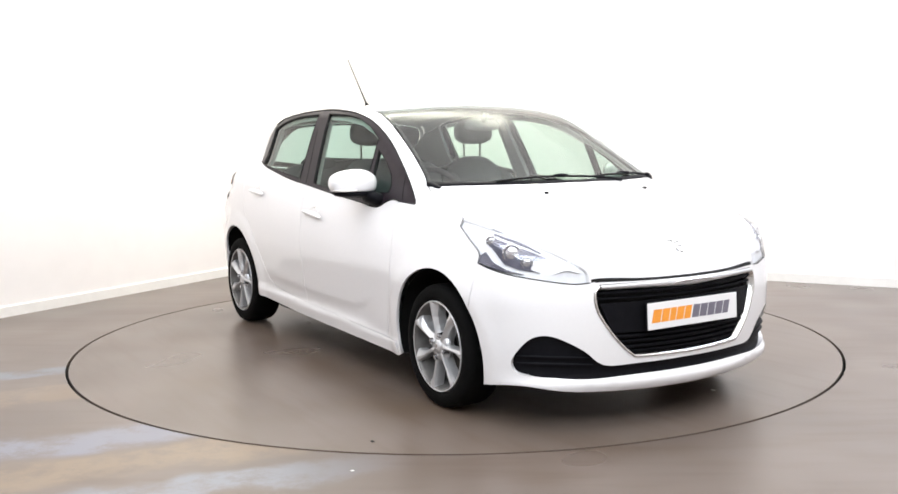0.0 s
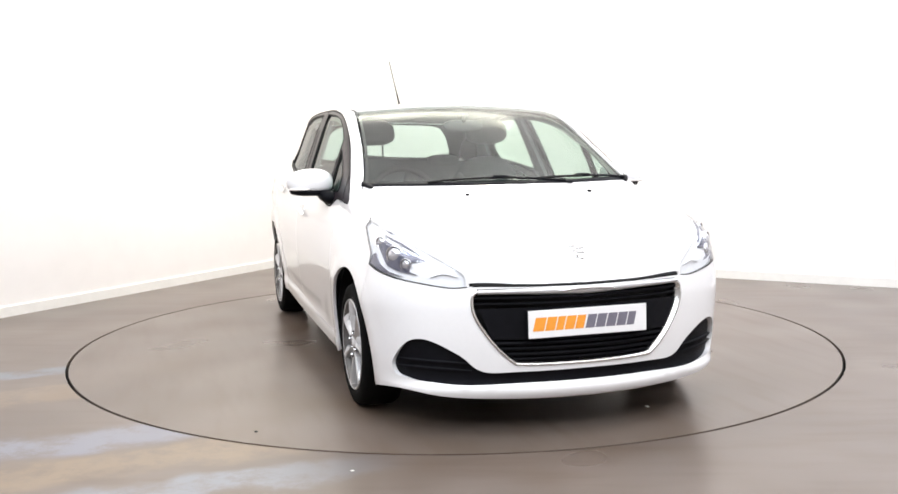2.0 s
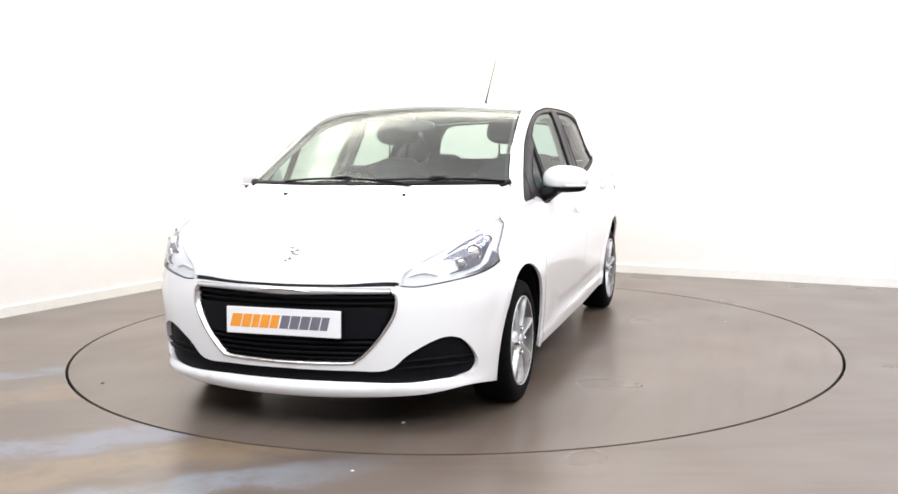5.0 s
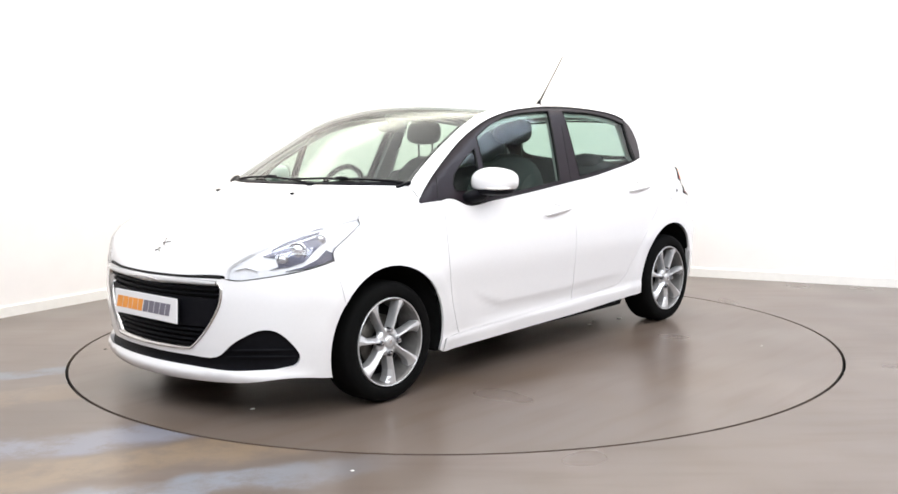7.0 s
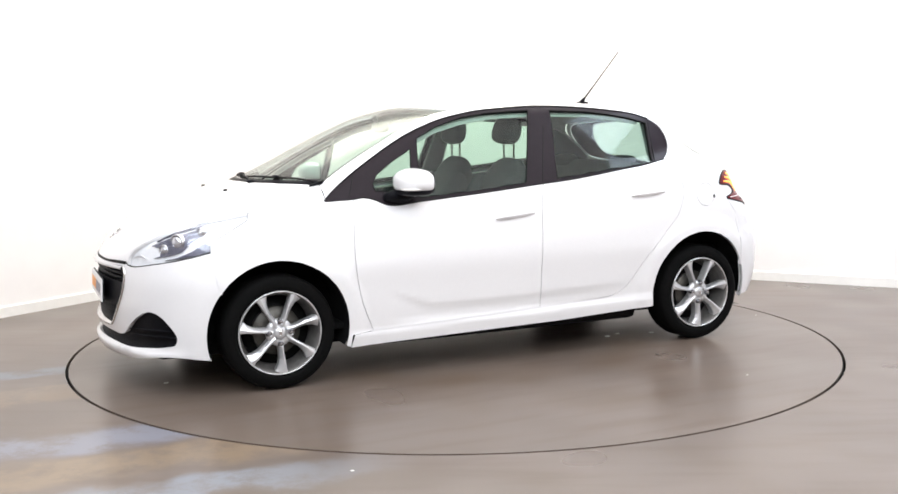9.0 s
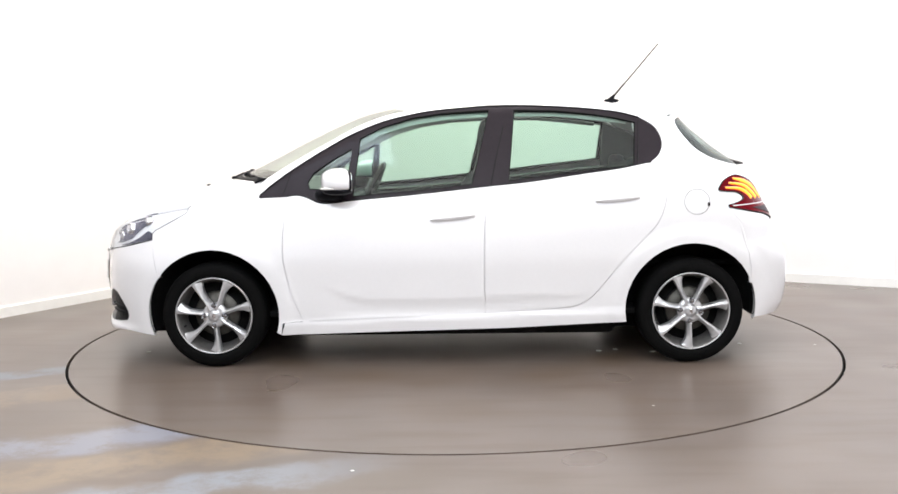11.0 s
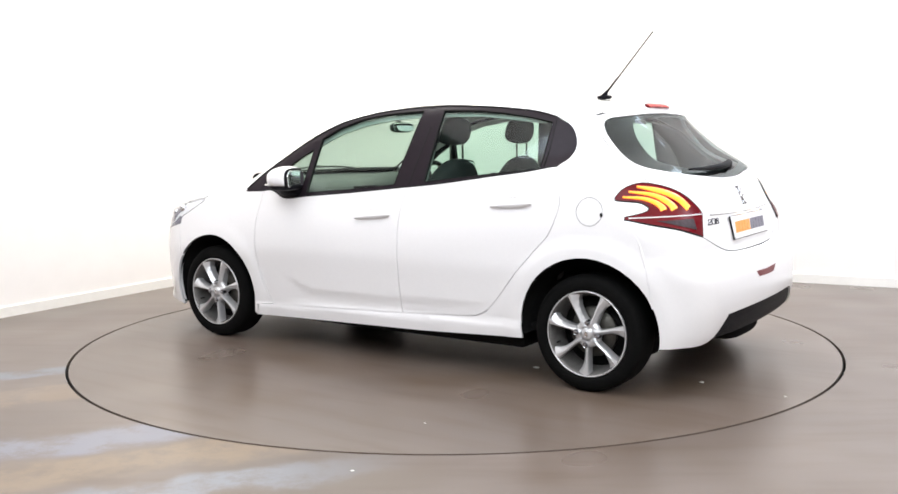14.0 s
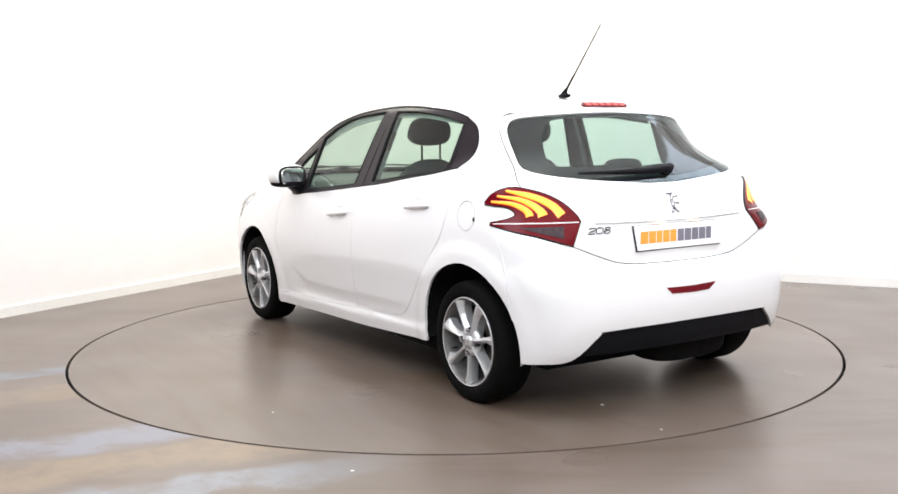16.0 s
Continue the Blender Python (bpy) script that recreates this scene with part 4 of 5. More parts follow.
# model number: three italic digits in bent wire
DIGITS = (((-0.9, 0.55), (-0.5, 1), (0.6, 1), (0.95, 0.6), (0.7, 0.1), (-0.7, -0.45), (-1, -1), (1, -1)),
          ((-0.6, 1), (0.6, 1), (1, 0.5), (1, -0.5), (0.6, -1), (-0.6, -1), (-1, -0.5), (-1, 0.5), (-0.6, 1)),
          ((0, 0.05), (-0.8, 0.4), (-0.7, 0.95), (0.7, 0.95), (0.8, 0.4), (0, 0.05), (-0.95, -0.4), (-0.8, -1), (0.8, -1), (0.95, -0.4), (0, 0.05)))
for k, digit in enumerate(DIGITS):
    start = to_view("rear", (-1.73, 0.478 - k * 0.043, 0))[0]
    p = from_view("rear", [(start - 0.0150 * u - 0.003 * v, 0.800 + 0.0120 * v) for u, v in digit])
    bm = bmesh.new()
    tube(bm, p + slope(p) * 0.003, 0.0024, 6)
    part("model_digit", bm, M_DARK, tailgate, "small dark chrome digit", True)
# ---------------------------------------------------------------- lamps
def rear_view(pts):
    return [to_view("rear", p) for p in pts]


def front_view(pts):
    return [to_view("front", p) for p in pts]


def quartered(loop):
    """A closed loop with three points more on each edge."""
    return [tuple(np.array(a) + (np.array(b) - np.array(a)) * k / 4) for a, b in zip(loop, [*loop[1:], loop[0]]) for k in range(4)] + [loop[0]]


HEAD = [*LAMP_TOP, *LAMP_BACK[1:], *LAMP_LOW[1:-1]]
TAIL_LAMP = [*TAIL_TOP, *TAIL_LOW, *TAIL_NOTCH]
for flip in (False, True):
    lamp = panel("headlight", "front", HEAD, M_CLEAR, car, "clear swept-back headlight", spacing=0.03, lift=0.001, depth=0.02, mirror=flip)
    panel("reflector", "front", HEAD, M_REFLECT, lamp, "silver lamp bowl", spacing=0.03, lift=-0.014, gap=-0.006, depth=0, mirror=flip)
    strip("lamp_seal", "front", LAMP_LOW, 0.0028, M_SEAL, lamp, "dark seal", 0.002, 0.01, mirror=flip)
    strip("lamp_edge", "front", LAMP_BACK, 0.0016, M_DARK, lamp, "fine grey shut line", 0.0018, 0.006, mirror=flip)
    panel("bezel", "front", front_view([(1.576, 0.762, 0.798), (1.641, 0.741, 0.795), (1.729, 0.702, 0.769), (1.785, 0.660, 0.745), (1.828, 0.620, 0.719), (1.790, 0.680, 0.708), (1.800, 0.690, 0.675), (1.821, 0.656, 0.660), (1.757, 0.725, 0.672), (1.70, 0.754, 0.690), (1.65, 0.765, 0.735), (1.60, 0.772, 0.772)]), M_BEZEL, lamp, "lavender-grey lamp bezel", spacing=0.02, lift=-0.009, depth=0.006, mirror=flip)
    panel("side_bezel", "front", front_view([(1.574, 0.792, 0.722), (1.576, 0.80, 0.690), (1.70, 0.766, 0.662), (1.775, 0.71, 0.655), (1.72, 0.755, 0.672), (1.655, 0.779, 0.700), (1.605, 0.786, 0.738)]), M_BEZEL, lamp, "dark corner bezel", spacing=0.02, lift=-0.006, depth=0.008, mirror=flip)
    for line, wide in ((((1.80, 0.640, 0.742), (1.72, 0.690, 0.782), (1.60, 0.738, 0.815)), [0.002, 0.004, 0.002]), (((1.78, 0.612, 0.768), (1.672, 0.668, 0.805), (1.56, 0.712, 0.834)), [0.001, 0.0025, 0.003])):
        strip("light_bar", "front", on("front", smooth_path(front_view(line), 6)), wide, M_BEZEL, lamp, "grey edge of the daytime light bar", -0.008, 0.02, mirror=flip)
    strip("inner_step", "front", on("front", smooth_path(front_view([(1.895, 0.515, 0.655), (1.865, 0.560, 0.668), (1.845, 0.610, 0.655)]), 5)), [0.001, 0.003, 0.001], M_REFLECT, lamp, "silver step in the bowl", -0.006, 0.02, mirror=flip)
    s = -1 if flip else 1
    for (x, y, z), r in (((1.714, 0.722, 0.734), 0.031), ((1.612, 0.753, 0.778), 0.019), ((1.770, 0.690, 0.700), 0.020)):
        bm = bmesh.new()
        lathe(bm, [(r * 1.28, -0.02), (r * 1.3, 0.004), (r * 1.18, 0.008), (r * 1.05, 0.0), (r, -0.006)], 28)
        bmesh.ops.transform(bm, matrix=Matrix.Translation((x, s * y, z)) @ Matrix.Rotation(s * radians(40) - math.pi / 2, 4, "Z"), verts=bm.verts)
        part("lamp_ring", bm, M_CHROME, lamp, "chrome ring", True)
        bm = bmesh.new()
        blob(bm, (x, s * y, z), (r, r * 0.6, r), 2.0, Matrix.Rotation(s * radians(40) - math.pi / 2, 3, "Z"), 16, 10)
        part("projector", bm, M_BULB, lamp, "silvery lamp lens", True)

    tail = panel("tail_light", "rear", TAIL_LAMP, M_RED, car, "lit red tail light with three amber claws", spacing=0.02, lift=0.006, gap=0.002, depth=0.02, mirror=flip)
    strip("lamp_edge", "rear", [*TAIL_LAMP, TAIL_LAMP[0]], 0.0032, M_SEAL, tail, "dark lamp edge", 0.0075, 0.004, mirror=flip)
    panel("lamp_back", "rear", TAIL_LAMP, M_DASH, tail, "dark lamp back", spacing=0.04, lift=-0.03, gap=-0.004, depth=0, mirror=flip)
    for line, wide in ((((-1.500, 0.776, 0.972), (-1.580, 0.743, 0.957), (-1.633, 0.692, 0.936), (-1.667, 0.642, 0.905), (-1.688, 0.612, 0.868)), [0.003, 0.010, 0.012, 0.014, 0.016]),
                       (((-1.465, 0.790, 0.950), (-1.567, 0.763, 0.937), (-1.622, 0.730, 0.913), (-1.654, 0.706, 0.885), (-1.664, 0.700, 0.866)), [0.003, 0.008, 0.012, 0.014, 0.017]),
                       (((-1.438, 0.797, 0.926), (-1.534, 0.785, 0.920), (-1.589, 0.765, 0.903), (-1.622, 0.751, 0.880), (-1.630, 0.748, 0.864)), [0.003, 0.007, 0.010, 0.012, 0.013])):
        curve = on("rear", smooth_path(rear_view(line), 6))
        strip("claw_edge", "rear", curve, [w * 1.62 + 0.0055 for w in wide], M_GLOWRED, tail, "glowing red claw edge", 0.0085, 0.002, mirror=flip)
        strip("claw", "rear", curve, [w * 1.62 + 0.001 for w in wide], M_GLOW, tail, "glowing amber claw", 0.0105, 0.002, mirror=flip)
    strip("clear_line", "rear", on("rear", smooth_path(rear_view([(-1.475, 0.812, 0.832), (-1.56, 0.79, 0.834), (-1.653, 0.738, 0.836), (-1.709, 0.535, 0.838)]), 6)), 0.0038, M_PLATE, tail, "white dividing line", 0.010, 0.002, mirror=flip)
    panel("reversing_lens", "rear", rear_view([(-1.600, 0.783, 0.818), (-1.706, 0.612, 0.823), (-1.722, 0.625, 0.772), (-1.677, 0.726, 0.794)]), M_REVERSE, tail, "smoked reversing lens", spacing=0.02, lift=0.0085, depth=0.004, mirror=flip)

# ---------------------------------------------------------------- handles, mirrors, small trim
for flip, fd, rd in zip((False, True), front_doors, rear_doors):
    s = -1 if flip else 1
    for door, x0, x1, z0, z1 in ((fd, 0.105, -0.130, 0.779, 0.801), (rd, -0.755, -0.985, 0.866, 0.884)):
        line = on("side", smooth_path([(x0, z0), (x0 * 0.7 + x1 * 0.3, z0 * 0.7 + z1 * 0.3 + 0.002), (x0 * 0.3 + x1 * 0.7, z0 * 0.3 + z1 * 0.7 + 0.002), (x1, z1)], 6))
        strip("handle", "side", line, [0.007, 0.013, 0.0155, 0.0155, 0.013, 0.007], M_WHITE, door, "white pull handle", 0.026, -0.012, mirror=flip)
        cup = [((x0 + x1) / 2 + 0.058 * math.cos(a), (z0 + z1) / 2 + 0.010 + 0.031 * math.sin(a)) for a in (2 * math.pi * i / 20 for i in range(20))]
        panel("handle_cup", "side", cup, M_WHITE, door, "hollow behind the handle", spacing=0.02, lift=0.0015, gap=0.0, depth=0.003, mirror=flip)
        # grey arc that paints the shade at the top of the hollow
        strip("cup_shade_line", "side", on("side", cup[1:10]), [0.0008, 0.0032, 0.0008], M_SATIN, door, "grey line drawn as shade along the hollow's rim", 0.003, 0.0, mirror=flip)
    bm = bmesh.new()
    centre, turn = Vector((0.580, s * 0.880, 0.988)), Matrix.Rotation(s * radians(12), 3, "Z")
    blob(bm, (0, 0, 0), (0.084, 0.119, 0.070), 2.7, None, 32, 18)
    for v in bm.verts:
        # flat towards the back, pinched towards the tip and the front
        v.co.x = max(v.co.x, -0.052)
        v.co.z = v.co.z * (1.0 - 1.3 * max(0, s * v.co.y + 0.01) - 1.0 * max(0, -s * v.co.y - 0.05)) * (1.0 - 1.6 * max(0, v.co.x - 0.01))
        v.co.z = max(v.co.z, -0.040)
        v.co = centre + turn @ v.co
    door_mirror = part("door_mirror", bm, M_WHITE, car, "white door mirror cap on a black foot", True)
    bm = bmesh.new()
    blob(bm, centre + Vector((0, 0, -0.045)), (0.078, 0.104, 0.025), 2.5, turn, 24, 10)
    blob(bm, (0.630, s * 0.788, 0.912), (0.080, 0.060, 0.034), 2.4, Matrix.Rotation(s * radians(20), 3, "X"), 20, 10)
    part("mirror_foot", bm, M_PLASTIC, door_mirror, "black plastic mirror foot", True)
    bm = bmesh.new()
    blob(bm, centre + turn @ Vector((-0.056, 0, -0.003)), (0.012, 0.100, 0.062), 3.2, turn, 28, 10)
    part("mirror_bezel", bm, M_PLASTIC, door_mirror, "black mirror rim", True)
    bm = bmesh.new()
    blob(bm, centre + turn @ Vector((-0.0655, 0, -0.003)), (0.004, 0.087, 0.050), 3.6, turn, 28, 10)
    part("mirror_glass", bm, M_MIRROR, door_mirror, "mirror glass", True)
    bm = bmesh.new()
    blob(bm, centre + turn @ Vector((0.030, s * 0.040, -0.033)), (0.066, 0.068, 0.0085), 2.6, turn, 24, 8)
    part("indicator", bm, M_AMBER, door_mirror, "clear side indicator", True)
    # white flanges behind the shut lines
    for line, view in ((BUMPER_SEAM, "side"), (REAR_SEAM, "side"), (LAMP_TOP, "front"), (HOOD_SIDE, "top"), (DOOR_FRONT, "side"), (DOOR_LOW, "side"), (DOOR_REAR, "side"), (MID_GAP, "side")):
        tight = line is BUMPER_SEAM or line is REAR_SEAM or line is LAMP_TOP
        strip("flange", view, line, 0.009, M_WHITE, car, "white flange behind a shut line", -0.001 if tight else -0.011, 0.013, mirror=flip)
    # weather strip under the side windows
    strip("belt_seal", "side", [*BELT, *BELT_REAR[1:]], 0.0045, M_SEAL, surrounds[1 if flip else 0], "black weather strip", 0.004, 0.006, mirror=flip)
    strip("top_seal", "side", LIGHT_TOP, 0.004, M_SEAL, surrounds[1 if flip else 0], "black weather strip", 0.003, 0.006, mirror=flip)
    strip("pillar_gap", "side", on("side", [(-0.213, 0.955), (-0.245, 1.10), (-0.282, 1.25), (-0.305, 1.366)]), 0.0028, M_SEAL, surrounds[1 if flip else 0], "gap between the doors", 0.0, 0.004, mirror=flip)
    strip("front_bar", "side", on("side", [(0.885, 0.915), (0.868, 0.96), (0.845, 1.03)]), 0.0025, M_SEAL, surrounds[1 if flip else 0], "seam", 0.0, 0.004, mirror=flip)
    strip("rear_bar", "side", on("side", [(-0.990, 1.052), (-1.002, 1.15), (-1.012, 1.295)]), 0.0028, M_SEAL, surrounds[1 if flip else 0], "seam", 0.0, 0.004, mirror=flip)
    for pane_edge in PANES:
        strip("pane_seal", "side", quartered(pane_edge), 0.003, M_SEAL, surrounds[1 if flip else 0], "black pane seal", 0.001, 0.010, mirror=flip)
    # fog lamp blank: two raised ribs
    for z in (0.315, 0.285):
        strip("intake_rib", "front", on("front", front_view([(1.75, 0.735, z), (1.82, 0.68, z), (1.88, 0.59, z - 0.004), (1.93, 0.47, z - 0.012)])), [0.002, 0.006, 0.006, 0.002], M_PLASTIC, front_bumper, "black moulded rib", -0.010, 0.03, mirror=flip)
    # washer jets and side cowl caps
    p = from_view("top", [(1.393, 0.30 * s)])[0]
    bm = bmesh.new()
    blob(bm, (p[0], p[1], p[2] + 0.003), (0.012, 0.010, 0.006), 2.4, None, 12, 8)
    part("washer_jet", bm, M_PLASTIC, hood, "black washer jet", True)
    bm = bmesh.new()
    q = from_view("top", [(0.985, 0.688 * s), (1.055, 0.655 * s)])
    blob(bm, tuple(q.mean(0) + np.array((0, 0, -0.001))), (0.045, 0.022, 0.009), 2.4, Matrix.Rotation(-s * radians(30), 3, "Z") @ Matrix.Rotation(radians(22), 3, "Y"), 16, 8)
    part("cowl_cap", bm, M_PLASTIC, car, "black plastic cowl corner", True)

# black strip on the skin, painting the gap's shade wider than the real opening
strip("bonnet_gap_shade", "front", [*[(p[0], -p[1], p[2]) for p in HOOD_FRONT[:-3]][::-1], *HOOD_FRONT[1:-3]], 0.0088, M_SEAL, front_bumper, "black strip laid on as the shaded gap under the bonnet edge", 0.0012, 0.004)

cowl_line = [*[(p[0], -p[1], p[2]) for p in COWL], *COWL[::-1][1:]]
back = [(p[0] - 0.022, p[1], p[2]) for p in cowl_line]
strip("cowl_panel", "top", on("top", [to_view("top", p) for p in back]), 0.021, M_PLASTIC, car, "black plastic cowl under the windscreen", 0.002, 0.02)
screen_ring = [*reversed(COWL), *SCREEN_SIDE[1:], *SCREEN_TOP[1:]]
inner = [tuple(v) for v in shrink(clean([to_view("top", p) for p in doubled(screen_ring)], 0.004), 0.018)]
inner = [(x - 0.020, y) if x < 0.42 else (x, y) for x, y in inner]
panel("screen_border", "top", doubled(screen_ring), M_TRIM, car, "black printed windscreen border", spacing=0.04, holes=[inner], lift=-0.005, gap=0.001, depth=0)
window_in = doubled(on("rear", smooth_path(rear_view([(-1.31, 0, 1.304), (-1.30, 0.24, 1.296), (-1.30, 0.36, 1.28), (-1.33, 0.42, 1.235), (-1.365, 0.455, 1.19), (-1.45, 0.500, 1.115), (-1.50, 0.49, 1.085), (-1.565, 0.40, 1.060), (-1.62, 0.18, 1.030), (-1.63, 0, 1.025)]), 4)))
panel("rear_screen_border", "rear", doubled(WINDOW_REAR), M_TRIM, tailgate, "black printed rear window border", spacing=0.025, holes=[window_in], lift=-0.011, gap=0.001, depth=0)


def wiper(x0, y0, x1, y1, bend):
    """A front wiper: pivot, arm and blade, lying along the glass."""
    m = ((x0 + x1) / 2 + bend, (y0 + y1) / 2)
    p = from_view("top", smooth_path([(x0, y0), m, (x1, y1)], 8))
    bm = bmesh.new()
    tube(bm, p + np.array((0, 0, 0.006)), 0.0055, 6)
    w = part("wiper", bm, M_PLASTIC, car, "black windscreen wiper", True)
    bm = bmesh.new()
    tube(bm, p[6:] + np.array((0.006, 0, 0.006)), 0.0055, 6)
    part("blade", bm, M_SEAL, w, "rubber blade", True)
    bm = bmesh.new()
    blob(bm, tuple(p[8] + np.array((0, 0, 0.010))), (0.013, 0.045, 0.009), 2.6, None, 14, 8)
    part("joint", bm, M_PLASTIC, w, "", True)
    bm = bmesh.new()
    blob(bm, tuple(p[0] + np.array((0, 0, 0.004))), (0.020, 0.020, 0.010), 2.4, None, 14, 8)
    part("pivot", bm, M_PLASTIC, w, "", True)


wiper(1.250, 0.260, 1.165, -0.42, 0.012)
wiper(1.020, 0.655, 1.235, 0.10, 0.022)

# rear wiper
p = on("rear", rear_view([(-1.640, 0.0, 1.020), (-1.612, 0.16, 1.035), (-1.600, 0.30, 1.042), (-1.585, 0.44, 1.046)]))
bm = bmesh.new()
tube(bm, [tuple(np.array(v) + np.array((-0.022, 0, 0.008))) for v in on("rear", smooth_path(rear_view([(-1.62, -0.10, 1.052), (-1.63, 0.05, 1.040), (-1.61, 0.25, 1.036), (-1.59, 0.45, 1.036)]), 4))], [0.017, 0.019, 0.019, 0.018, 0.017, 0.016, 0.015, 0.013, 0.012, 0.010, 0.009, 0.007, 0.005], 8)
rear_wiper = part("rear_wiper", bm, M_PLASTIC, tailgate, "black rear wiper", True)
bm = bmesh.new()
blob(bm, tuple(np.array(on("rear", rear_view([(-1.63, -0.06, 1.045)])[:1])[0]) + np.array((-0.018, 0, 0))), (0.020, 0.040, 0.024), 2.6, None, 16, 10)
part("pivot", bm, M_PLASTIC, rear_wiper, "", True)

# spoiler lip and high brake light
spoiler = panel("spoiler", "top", doubled([(-1.14, 0, 0), (-1.145, 0.30, 0), (-1.165, 0.46, 0), (-1.205, 0.515, 0), (-1.235, 0.46, 0), (-1.272, 0.30, 0), (-1.286, 0.16, 0), (-1.290, 0, 0)]), M_WHITE, car, "white roof spoiler lip", spacing=0.03, lift=0.0025, depth=0.008)
panel("spoiler_skirt", "rear", doubled([(-1.27, 0, 1.350), (-1.26, 0.25, 1.342), (-1.22, 0.45, 1.322), (-1.19, 0.54, 1.306), (-1.20, 0.555, 1.290), (-1.25, 0.45, 1.305), (-1.29, 0.25, 1.318), (-1.30, 0, 1.323)]), M_WHITE, spoiler, "white underside of the lip", spacing=0.03, lift=-0.003, gap=0.0, depth=0)
panel("brake_light", "top", doubled([(-1.252, 0, 0), (-1.250, 0.135, 0), (-1.262, 0.147, 0), (-1.278, 0.140, 0), (-1.284, 0, 0)]), M_RED, spoiler, "red high brake light", spacing=0.02, lift=0.011, depth=0.012)
for k in range(6):
    y = -0.125 + 0.043 * k
    panel("brake_cell", "top", [(-1.259, y), (-1.259, y + 0.033), (-1.276, y + 0.033), (-1.276, y)], M_GLOWRED, spoiler, "red lamp cell", spacing=0.02, lift=0.0125, gap=0.0, depth=0.003)

FOG = rear_view([(-1.858, 0.158, 0.541), (-1.861, 0.125, 0.512), (-1.862, 0.0, 0.508), (-1.862, -0.105, 0.511), (-1.857, -0.152, 0.543), (-1.86, 0.0, 0.538)])
panel("rear_fog_lamp", "rear", FOG, M_RED, rear_bumper, "red rear fog lamp", spacing=0.02, lift=0.002, gap=0.0, depth=0.01)
strip("gate_crease", "rear", on("rear", smooth_path(rear_view([(-1.72, 0.45, 0.832), (-1.744, 0.2, 0.826), (-1.746, 0.0, 0.825), (-1.744, -0.2, 0.826), (-1.72, -0.45, 0.832)]), 6)), 0.0045, M_WHITE, tailgate, "white plate ledge", 0.009, 0.003)
for y in (0.11, -0.11):
    bm = bmesh.new()
    block(bm, -1.772, y - 0.03, 0.8165, -1.752, y + 0.03, 0.8205, 0.001)
    part("plate_lamp", bm, material("plate_lamp_glow", (0.8, 0.7, 0.6), 0.4, emit=(1.0, 0.75, 0.5), strength=1.6) if y > 0 else bpy.data.materials["plate_lamp_glow"], tailgate, "lit plate lamp")
strip("gate_grip", "rear", on("rear", rear_view([(-1.66, 0.125, 0.984), (-1.664, 0.0, 0.976), (-1.66, -0.18, 0.982)])), 0.0025, M_SATIN, tailgate, "grip edge", 0.001, 0.004)

# fuel flap notch
bm = bmesh.new()
blob(bm, tuple(from_view("side", [(-1.346, 0.845)])[0]), (0.007, 0.004, 0.011), 2.4, None, 10, 6)
part("flap_notch", bm, M_SEAL, body_side, "dark flap notch", True)

# aerial
bm = bmesh.new()
blob(bm, (-0.965, 0, 1.412), (0.045, 0.017, 0.012), 2.4, None, 18, 8)
tube(bm, [(-0.955, 0, 1.410), (-0.972, 0, 1.432), (-0.985, 0, 1.448)], [0.018, 0.012, 0.006], 10)
aerial = part("aerial", bm, M_PLASTIC, car, "black roof aerial", True)
bm = bmesh.new()
tube(bm, [(-0.985, 0, 1.446), (-1.035, 0, 1.505), (-1.045, 0, 1.515), (-1.24, 0, 1.744)], [0.0060, 0.0054, 0.0042, 0.0034], 8)
part("rod", bm, M_SEAL, aerial, "thin black rod", True)

